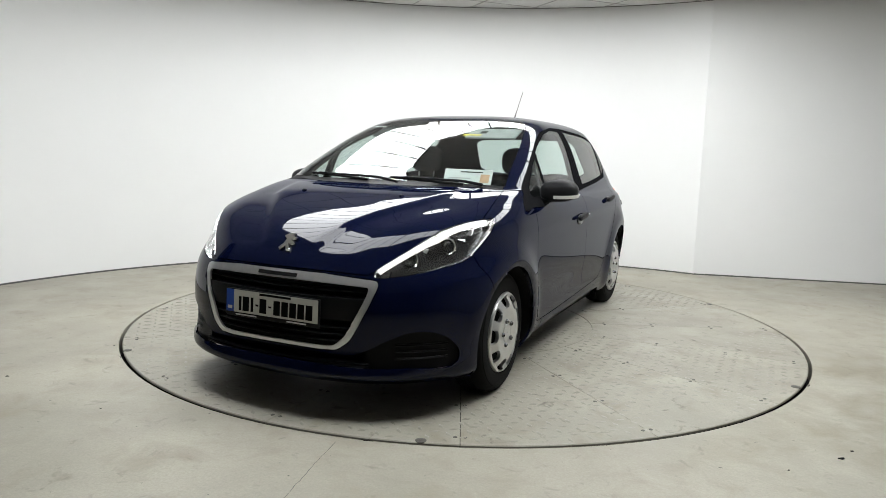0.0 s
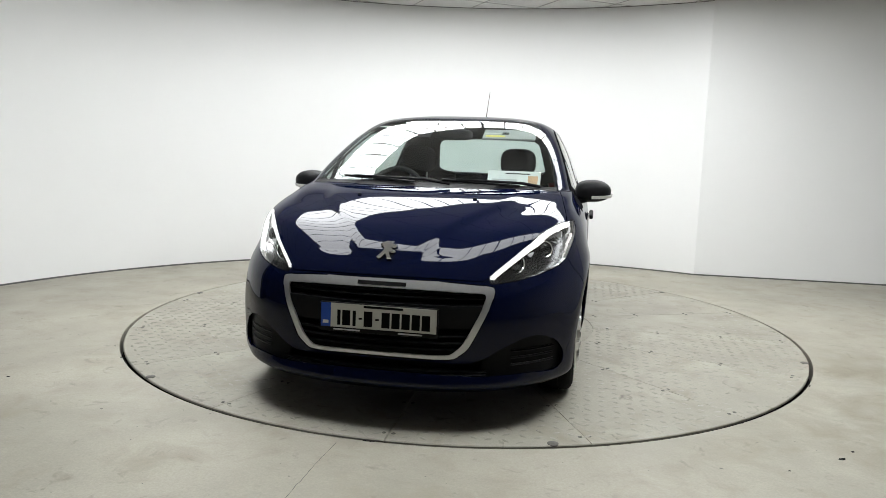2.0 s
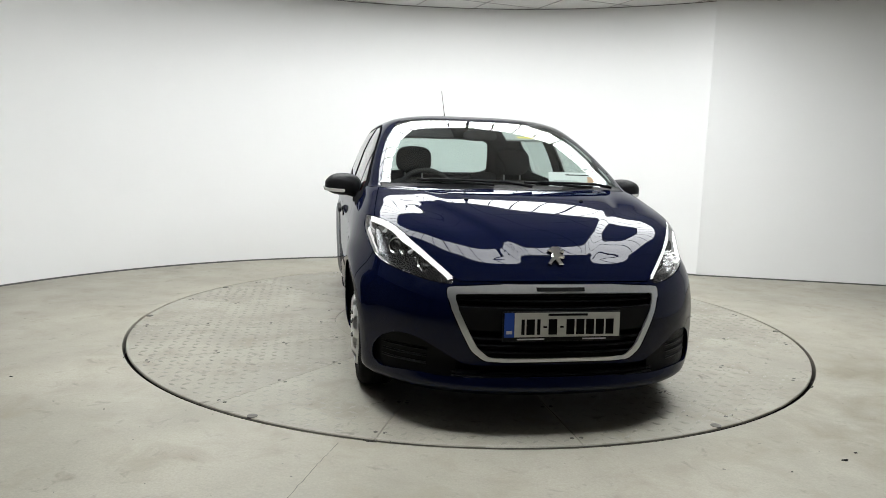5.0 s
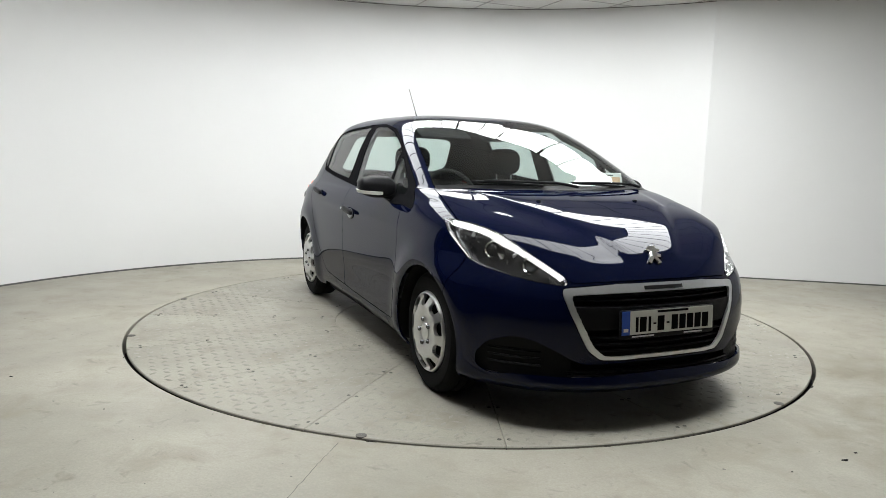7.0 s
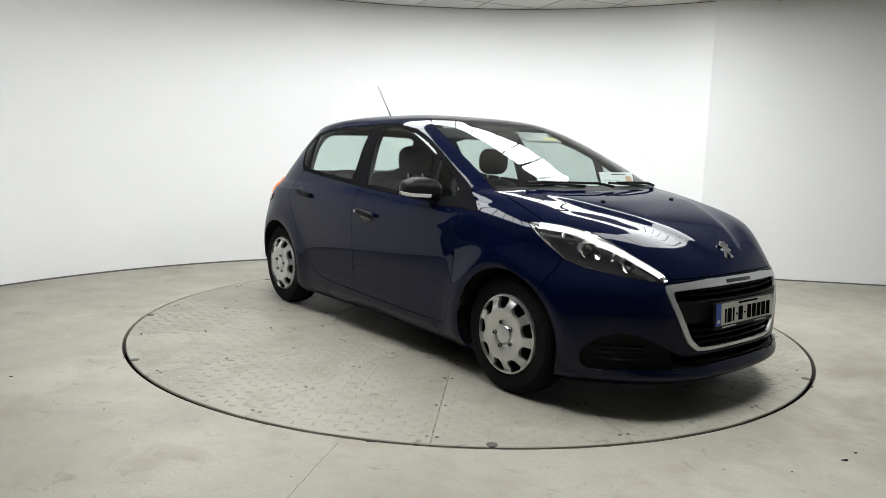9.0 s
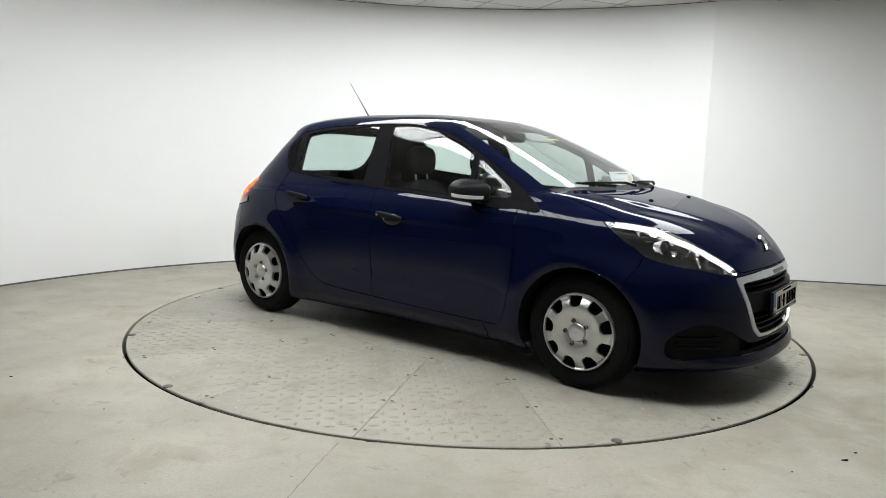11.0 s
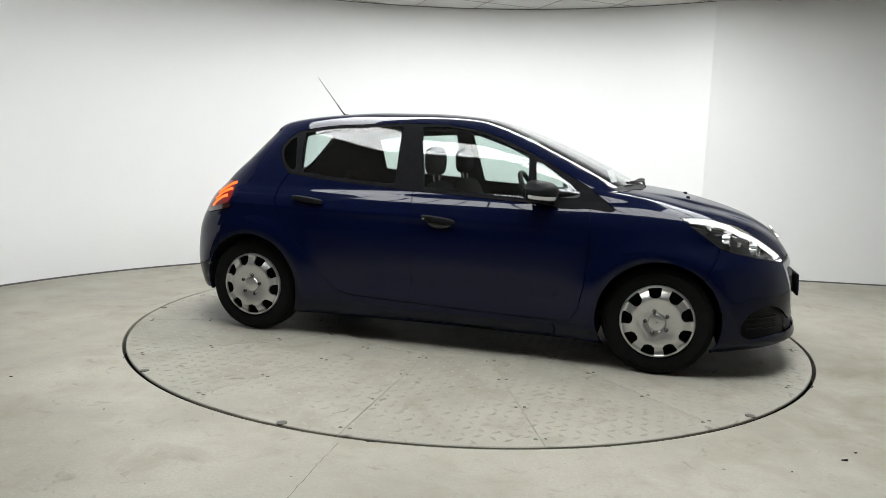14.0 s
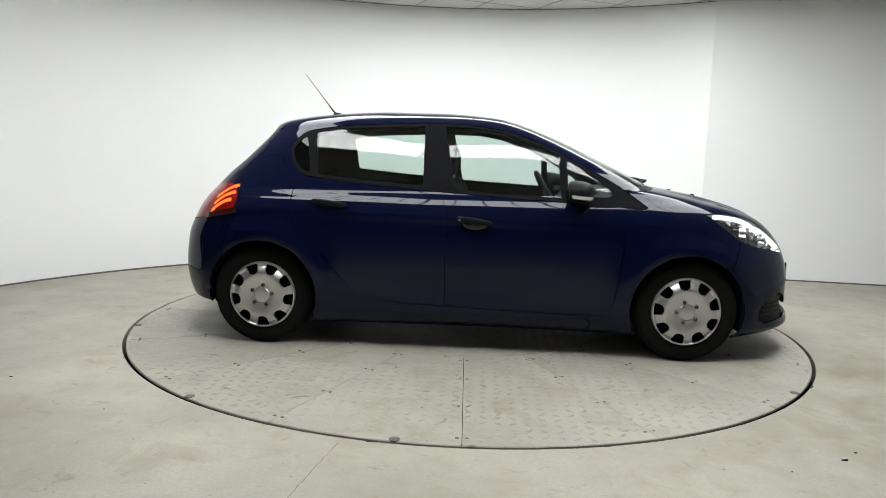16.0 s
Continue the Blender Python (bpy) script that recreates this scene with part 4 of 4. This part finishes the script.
def door_mirror(base, s):
    m = Matrix.Translation((0.615, 0.886 * s, 0.985)) @ pose(0, 0, 0, 0, 6, 10 * s)
    bm = bmesh.new()
    blob(bm, (0, 0, 0), (0.086, 0.107, 0.067), 2.8, 18)
    for v in bm.verts:
        v.co.z *= 1.0 - 0.25 * (v.co.y * s / 0.112 > 0) * (v.co.y * s / 0.112) ** 2
        if v.co.z < 0:
            v.co.z *= 0.86
        if v.co.x < -0.045:
            v.co.x = -0.045
        v.co.x -= 0.06 * (v.co.y * s / 0.112 + 1) * 0.35
    bmesh.ops.transform(bm, matrix=m, verts=bm.verts)
    if s < 0:
        bmesh.ops.recalc_face_normals(bm, faces=bm.faces)
    housing = part("door_mirror", bm, BLACK, base, "black plastic door mirror with a clear indicator strip")
    bm = bmesh.new()
    rows = [[], []]
    for i in range(15):
        b = radians(-18 + 120 * i / 14)
        for k, dz in ((0, -0.012), (1, -0.030)):
            y = math.sin(b) * 0.110
            x = math.cos(b) * 0.080 - 0.06 * (y / 0.112 + 1) * 0.35
            shrink = 0.985 if k == 0 else 0.93
            rows[k].append(Vector(((x + 0.012) * shrink, (y + 0.010) * s * shrink, dz)))
    sheet(bm, rows)
    r = bmesh.ops.extrude_face_region(bm, geom=list(bm.faces))
    for v in r["geom"]:
        if isinstance(v, bmesh.types.BMVert):
            v.co *= 0.93
    bmesh.ops.transform(bm, matrix=m, verts=bm.verts)
    bmesh.ops.recalc_face_normals(bm, faces=bm.faces)
    part("indicator_strip", bm, SIGNAL, housing, "clear indicator strip")
    bm = bmesh.new()
    blob(bm, (0, 0, 0), (0.035, 0.085, 0.022), 3, 10, Matrix.Translation((0.64, 0.80 * s, 0.935)) @ pose(0, 0, 0, 14 * s, 0, 0))
    part("mirror_arm", bm, BLACK, housing)
    bm = bmesh.new()
    q = [(0.545, 0.90 * s - 0.085 * s, 0.945), (0.535, 0.895 * s + 0.085 * s, 0.955), (0.535, 0.895 * s + 0.085 * s, 1.01), (0.545, 0.90 * s - 0.085 * s, 1.03)]
    flat_poly(bm, q, 0.003)
    part("mirror_glass", bm, CHROME, housing)


def door_handle(door, x, z, s):
    y = side_y(x, z)
    bm = bmesh.new()
    m = Matrix.Translation((x, (y + 0.022) * s, z)) @ pose(0, 0, 0, 0, 6.5, 0)
    blob(bm, (0, 0, 0.004), (0.105, 0.014, 0.017), 4, 14, m)
    handle = part("door_handle", bm, BLACK, door, "black plastic pull handle")
    bm = bmesh.new()
    blob(bm, (0, 0, 0), (0.07, 0.006, 0.034), 2.2, 12, Matrix.Translation((x + 0.005, (y + 0.001) * s, z - 0.016)))
    part("handle_recess", bm, GLOSS_BLACK, handle)
    if x > -0.3:
        bm = bmesh.new()
        lathe(bm, [(0.009, -0.004), (0.009, 0.003), (0.0, 0.004)], 16, Matrix.Translation((x - 0.085, (y + 0.034) * s, z + 0.012)) @ pose(0, 0, 0, 0, 0, 0 if s > 0 else 180))
        part("lock", bm, CHROME, handle)


def front_details(base):
    # dark core behind the openings
    bm = bmesh.new()
    ys = np.linspace(-0.77, 0.77, 60)
    sheet(bm, [[(nose_x(y, z, 0.085 if abs(y) < 0.5 else 0.05), y * 0.985, z) for y in ys] for z in np.linspace(0.235, 0.66, 12)])
    core = part("bumper_core", bm, UNDER, base)

    def slat(z, half, depth, height, mat, name, back=0.02, parent=core):
        b = bmesh.new()
        yy = np.linspace(-half, half, 25)
        rows = []
        for dx, dz in ((0, -height / 2), (0.004, 0), (0, height / 2), (-depth, height / 2), (-depth, -height / 2), (0, -height / 2)):
            rows.append([(nose_x(y, z) - back + dx, y, z + dz) for y in yy])
        sheet(b, rows)
        bmesh.ops.remove_doubles(b, verts=b.verts, dist=1e-5)
        bmesh.ops.recalc_face_normals(b, faces=b.faces)
        return part(name, b, mat, parent)

    for z, half in ((0.598, 0.455), (0.577, 0.452)):
        slat(z, half, 0.04, 0.009, BLACK, "grille_slat")
    slat(0.50, 0.437, 0.05, 0.10, BLACK, "grille_bar", 0.012)
    for z, half in ((0.415, 0.40), (0.385, 0.385), (0.355, 0.365)):
        slat(z, half, 0.04, 0.010, BLACK, "grille_slat")
    for z in (0.262, 0.248):
        slat(z, 0.46, 0.04, 0.007, BLACK, "intake_slat")
    # number plate in its black holder
    bm = bmesh.new()
    box(bm, (0, -0.262, -0.064), (0.014, 0.262, 0.064), None, 0.004)
    at = pose(nose_x(0.0, 0.48) - 0.006, 0, 0.478, 0, -3, 0)
    bmesh.ops.transform(bm, matrix=at, verts=bm.verts)
    plate = part("number_plate", bm, BLACK, base, "light number plate in a black holder with a blue band")

    def stripe(name, y0, y1, z0, z1, mat, lift):
        b = bmesh.new()
        box(b, (0.0135, min(y0, y1), z0), (0.0145 + lift, max(y0, y1), z1))
        bmesh.ops.transform(b, matrix=at, verts=b.verts)
        return part(name, b, mat, plate, "", False)

    stripe("plate_face", -0.212, 0.256, -0.044, 0.060, PLATE_FACE, 0.001)
    stripe("blue_band", -0.256, -0.213, -0.044, 0.060, PLATE_BLUE, 0.001)
    stripe("band_bar", -0.247, -0.222, -0.030, -0.016, PALE_INK, 0.002)
    for y, w in ((0.175, 0.014), (0.142, 0.036), (0.106, 0.014), (0.078, 0.016), (0.044, 0.038), (0.004, 0.016), (-0.034, 0.036), (-0.078, 0.036),
                 (-0.122, 0.036), (-0.166, 0.036), (-0.210, 0.036)):
        h = 0.004 if w == 0.016 else 0.033
        stripe("character_bar", -y - w / 2, -y + w / 2, -0.001 - h, -0.001 + h, INK, 0.002)
    stripe("upper_bar", -0.065, 0.11, 0.046, 0.056, INK, 0.002)
    stripe("holder_bar", -0.200, -0.08, -0.0565, -0.0505, PALE_INK, 0.001)
    stripe("holder_bar", 0.09, 0.195, -0.0565, -0.0505, PALE_INK, 0.001)
    # bonnet emblem, a plain upright shape in chrome
    bm = bmesh.new()
    outline = ((-0.040, 0.030), (-0.010, 0.052), (0.028, 0.050), (0.022, 0.034), (0.046, 0.030), (0.040, 0.016), (0.016, 0.012), (0.044, -0.004), (0.036, -0.016),
               (0.012, -0.014), (0.030, -0.050), (0.004, -0.050), (-0.008, -0.022), (-0.032, -0.050), (-0.048, -0.040), (-0.024, -0.008), (-0.018, 0.014))
    ex = nose_x(0, 0.757)
    flat_poly(bm, [(0, y * 0.92, z * 0.92) for y, z in outline], 0.006)
    front = max(bm.faces, key=lambda f: f.calc_area() if f.calc_center_median().x > 0.002 else 0)
    bmesh.ops.inset_region(bm, faces=[front], thickness=0.005, depth=0.005)
    bmesh.ops.transform(bm, matrix=pose(ex + 0.012, 0, 0.764, 0, -38, 0), verts=bm.verts)
    part("emblem", bm, CHROME, base, "chrome emblem on the bonnet", False)
    # small dark inset above the grille
    bm = bmesh.new()
    rows = [[(nose_x(y, z) + 0.002 - (0.004 if abs(y) > 0.105 else 0), y, z) for y in np.linspace(-0.115, 0.115, 17)] for z in (0.622, 0.63, 0.638)]
    sheet(bm, rows)
    part("grille_inset", bm, GLOSS_BLACK, base)
    # lamp recess blanks low at the corners
    for s in (1, -1):
        bm = bmesh.new()
        grid = []
        for z in np.linspace(0.235, 0.45, 9):
            grid.append([(nose_x(y, z, 0.028), y * s, z) for y in np.linspace(0.44, 0.775, 14)])
        sheet(bm, grid)
        recess = part("corner_recess", bm, BLACK, base)
        for z in (0.285, 0.315, 0.345):
            b = bmesh.new()
            yy = np.linspace(0.56, 0.735, 10)
            rows = [[(nose_x(y, z) - 0.022 + dx, y * s, z + dz) for y in yy] for dx, dz in ((0, -0.005), (0.006, 0), (0, 0.005), (-0.012, 0.005), (-0.012, -0.005), (0, -0.005))]
            sheet(b, rows)
            part("recess_fin", b, BLACK, recess)


def wiper(base, pts, name="wiper"):
    bm = bmesh.new()
    tube(bm, pts, 0.009, 8, 0.6)
    w = part(name, bm, BLACK, base)
    bm = bmesh.new()
    a, b = Vector(pts[-1]), Vector(pts[0])
    mid, d = a * 0.9 + b * 0.1, (a - b).normalized()
    tube(bm, [mid - d * 0.30 - Vector((0.01, 0, 0.006)), mid + d * 0.12 - Vector((0.01, 0, 0.006))], 0.007, 6)
    part("wiper_blade", bm, BLACK, w)


def screen_point(y, f):
    """On the windscreen: f 0 at the bottom, 1 at the top."""
    z = 1.02 + 0.36 * f
    return Vector((nose_x(y, z), y, z))


def top_details(base):
    for y in (0.30, -0.30):
        bm = bmesh.new()
        blob(bm, (0, 0, 0), (0.013, 0.011, 0.008), 3, 8, Matrix.Translation((1.40, y, 0.967)))
        part("washer_jet", bm, BLACK, base)
    wiper(base, [(1.13, 0.12, 1.025), (1.125, -0.02, 1.046), (1.11, -0.25, 1.05), (1.065, -0.44, 1.052)])
    wiper(base, [(1.06, 0.60, 1.025), (1.09, 0.50, 1.042), (1.12, 0.30, 1.048), (1.128, 0.15, 1.05)])
    bm = bmesh.new()
    tube(bm, [(-0.985, 0, 1.425), (-1.03, 0, 1.475), (-1.06, 0, 1.515)], 0.0065, 8, 0.55)
    tube(bm, [(-1.058, 0, 1.512), (-1.13, 0, 1.602), (-1.21, 0, 1.702)], 0.0028, 6, 0.7)
    blob(bm, (-0.985, 0, 1.432), (0.03, 0.02, 0.014), 2.3, 8)
    part("aerial", bm, BLACK, base, "thin black whip aerial on the roof")
    # spoiler lip over the tailgate
    bm = bmesh.new()
    rows = []
    for dx, dz in ((0.10, 0.006), (0.0, 0.002), (-0.035, -0.012), (-0.03, -0.026), (0.02, -0.035)):
        rows.append([(-1.303 + dx + 0.09 * (abs(y) / 0.5) ** 2.5, y, 1.362 + dz - 0.035 * (abs(y) / 0.52) ** 2.2) for y in np.linspace(-0.52, 0.52, 31)])
    sheet(bm, rows)
    bmesh.ops.recalc_face_normals(bm, faces=bm.faces)
    part("roof_spoiler", bm, PAINT, base)


def underbody(base):
    bm = bmesh.new()
    box(bm, (-1.66, -0.58, 0.19), (1.85, 0.58, 0.27), None, 0.02)
    part("underbody", bm, UNDER, base)
    for s in (1, -1):
        bm = bmesh.new()
        box(bm, (-0.86, 0.56 * s - 0.10, 0.165), (0.84, 0.56 * s + 0.235, 0.24), None, 0.02)
        if s < 0:
            for v in bm.verts:
                v.co.y -= 0.135
        part("sill", bm, UNDER, base)
        bm = bmesh.new()
        box(bm, (0.80, 0.62 * s - 0.11, 0.13), (0.83, 0.62 * s + 0.11, 0.30), None, 0.008)
        part("mud_flap", bm, BLACK, base)


def seat(base, x, y, label):
    s = part("front_seat", seat_bm(x, y), CLOTH, base, label)
    bm = bmesh.new()
    blob(bm, (x - 0.36, y, 1.135), (0.055, 0.125, 0.095), 3, 14, None)
    part("headrest", bm, CLOTH, s)
    for d in (-0.06, 0.06):
        bm = bmesh.new()
        tube(bm, [(x - 0.345, y + d, 0.96), (x - 0.36, y + d, 1.08)], 0.006, 6)
        part("headrest_post", bm, SATIN, s)


def seat_bm(x, y):
    bm = bmesh.new()
    blob(bm, (x, y, 0.50), (0.27, 0.25, 0.09), 4, 14)
    blob(bm, (0, 0, 0), (0.085, 0.245, 0.30), 3.2, 18, Matrix.Translation((x - 0.28, y, 0.715)) @ pose(0, 0, 0, 0, -13, 0))
    return bm


def cabin(base, g):
    part("inner_trim", offset_copy(g, ["front_door", "rear_door", "body_side", "pillar_trim", "quarter_pane", "tailgate"], 0.03), TRIM, base)
    bm = bmesh.new()
    box(bm, (-1.6, -0.70, 0.27), (1.15, 0.70, 0.32))
    part("cabin_floor", bm, TRIM, base)
    # dashboard
    bm = bmesh.new()
    prof = [(1.10, 0.985), (0.98, 1.0), (0.80, 0.985), (0.66, 0.955), (0.61, 0.90), (0.63, 0.80), (0.72, 0.60), (0.85, 0.40)]
    sheet(bm, [[(x, y, z - 0.03 * (abs(y) / 0.68) ** 3) for x, z in prof] for y in np.linspace(-0.71, 0.71, 21)])
    bmesh.ops.recalc_face_normals(bm, faces=bm.faces)
    dash = part("dashboard", bm, TRIM, base)
    bm = bmesh.new()
    blob(bm, (0.70, -0.36, 0.970), (0.09, 0.16, 0.035), 2.5, 12)
    part("dial_hood", bm, TRIM, dash)
    # steering wheel on the right-hand side
    m = Matrix.Translation((0.47, -0.36, 0.925)) @ pose(0, 0, 0, 0, 62, 0)
    bm = bmesh.new()
    ring = [m @ Vector((0.175 * math.cos(a), 0.175 * math.sin(a), 0)) for a in np.linspace(0, 2 * math.pi, 41)]
    tube(bm, ring, 0.016, 8)
    wheel = part("steering_wheel", bm, TRIM, base)
    bm = bmesh.new()
    blob(bm, (0, 0, 0), (0.07, 0.065, 0.03), 2.5, 10, m)
    for a in (0, 90, 180):
        d = Vector((math.cos(radians(a + 90)), math.sin(radians(a + 90)), 0)) if a != 90 else Vector((1, 0, 0))
        tube(bm, [m @ (d * 0.05), m @ (d * 0.17)], 0.014, 6)
    part("wheel_hub", bm, TRIM, wheel)
    seat(base, 0.18, 0.36, "dark cloth front seat with headrest")
    seat(base, 0.18, -0.36, "dark cloth front seat with headrest")
    bm = bmesh.new()
    blob(bm, (-0.72, 0, 0.50), (0.26, 0.62, 0.09), 4, 16)
    blob(bm, (0, 0, 0), (0.08, 0.62, 0.27), 4, 18, Matrix.Translation((-1.0, 0, 0.70)) @ pose(0, 0, 0, 0, -16, 0))
    bench = part("rear_bench", bm, CLOTH, base)
    for y in (0.36, -0.36):
        bm = bmesh.new()
        blob(bm, (-1.09, y, 0.985), (0.045, 0.11, 0.05), 3, 12)
        part("headrest", bm, CLOTH, bench)
    # inner mirror, sun visor, papers
    bm = bmesh.new()
    blob(bm, (0.33, 0, 1.305), (0.02, 0.11, 0.034), 3.5, 12)
    part("inner_mirror", bm, TRIM, base)
    for y in (0.34, -0.34):
        bm = bmesh.new()
        box(bm, (0.20, y - 0.17, 1.335), (0.36, y + 0.17, 1.35), None, 0.006)
        bmesh.ops.transform(bm, matrix=Matrix.Translation((0.2, 0, 1.34)) @ pose(0, 0, 0, 0, 22, 0) @ Matrix.Translation((-0.2, 0, -1.34)), verts=bm.verts)
        part("sun_visor", bm, PALE_TRIM if y > 0 else TRIM, base)
    bm = bmesh.new()
    m = Matrix.Translation((0.90, 0.44, 1.058)) @ pose(0, 0, 0, 0, -112, -4)
    box(bm, (-0.045, -0.15, 0), (0.045, 0.15, 0.002))
    bmesh.ops.transform(bm, matrix=m, verts=bm.verts)
    card = part("dash_card", bm, PAPER, base, "white card on the dashboard")
    for (x0, x1, y0, y1, mat) in ((0.026, 0.032, -0.05, 0.09, INK), (-0.03, 0.018, 0.08, 0.135, ORANGE_PRINT), (-0.012, -0.005, -0.12, 0.02, PALE_INK)):
        b = bmesh.new()
        box(b, (x0, y0, -0.001), (x1, y1, -0.0003))
        bmesh.ops.transform(b, matrix=m, verts=b.verts)
        part("print_bar", b, mat, card, "", False)
    for y, f, w, h, mat in ((0.27, 0.80, 0.06, 0.012, YELLOW), (0.33, 0.85, 0.02, 0.02, INK), (0.25, 0.85, 0.05, 0.008, PALE_INK), (-0.47, 0.93, 0.045, 0.014, PALE_INK)):
        a, b = screen_point(y, f), screen_point(y, f + 0.05)
        up = (b - a).normalized()
        q = a - Vector((0.012, 0, 0.008))
        bm = bmesh.new()
        flat_poly(bm, [q + Vector((0, dy * w, 0)) + up * (dz * h) for dy, dz in ((-1, -1), (1, -1), (1, 1), (-1, 1))], 0.001)
        part("screen_sticker", bm, mat, base, "", False)


def car():
    base = new("car")
    tagged(base, "dark blue five-door hatchback parked on the round turntable", "car")
    g = cut_shell()
    for name, mat, label in (("bonnet", PAINT, ""), ("front_bumper", PAINT, ""), ("grille_surround", SATIN, "satin silver grille surround"),
                             ("windscreen", SCREEN_GLASS, "clear windscreen"), ("scuttle", BLACK, "black plastic scuttle"), ("rear_screen", GLASS, "rear window glass"),
                             ("tailgate", PAINT, ""), ("rear_bumper", PAINT, ""), ("body_side", PAINT, "")):
        glass = mat in (GLASS, SCREEN_GLASS)
        ob = part("body" if name == "body_side" else name, panel(g[name], True, 1, 0.0 if glass else 0.0028, 0.0 if glass else 0.012), mat, base, label)
        ob.visible_shadow = not glass
    for s in (1, -1):
        for name, mat in (("wing", PAINT), ("front_door", PAINT), ("rear_door", PAINT), ("pillar_trim", PILLAR), ("front_pane", GLASS),
                          ("rear_pane", GLASS), ("quarter_pane", QUARTER_GLASS), ("corner_pane", GLASS)):
            glass = mat in (GLASS, QUARTER_GLASS)
            ob = part(name, panel(g[name], False, s, 0.0 if glass else 0.0028, 0.0 if glass else 0.012), mat, base)
            ob.visible_shadow = not glass
            if name == "front_door":
                door_handle(ob, 0.005, 0.80, s)
            if name == "rear_door":
                door_handle(ob, -0.855, 0.875, s)
        headlamp(base, g, s)
        tail_lamp(base, g, s)
        door_mirror(base, s)
        for hx, hz in HUBS:
            arch_liner(base, hx, hz, s)
            wheel_at(base, hx, hz, s)
    front_details(base)
    top_details(base)
    underbody(base)
    cabin(base, g)
    return base


vehicle = car()


# ---- what moves: the turntable and the car on it ----
TURN = ((0.0, -113.6), (1.5, -102.9), (3.5, -88.6), (7.0, -63.95), (9.0, -49.6), (12.5, -25.1), (14.5, -11.4), (16.0, -1.2))
OFFSET = (0.050, -0.020)


def motions():
    walk(table, [(t, pose(0, 0, 0, 0, 0, a)) for t, a in TURN])
    walk(vehicle, [(t, pose(0, 0, 0, 0, 0, a) @ pose(*OFFSET, 0.0)) for t, a in TURN])


motions()
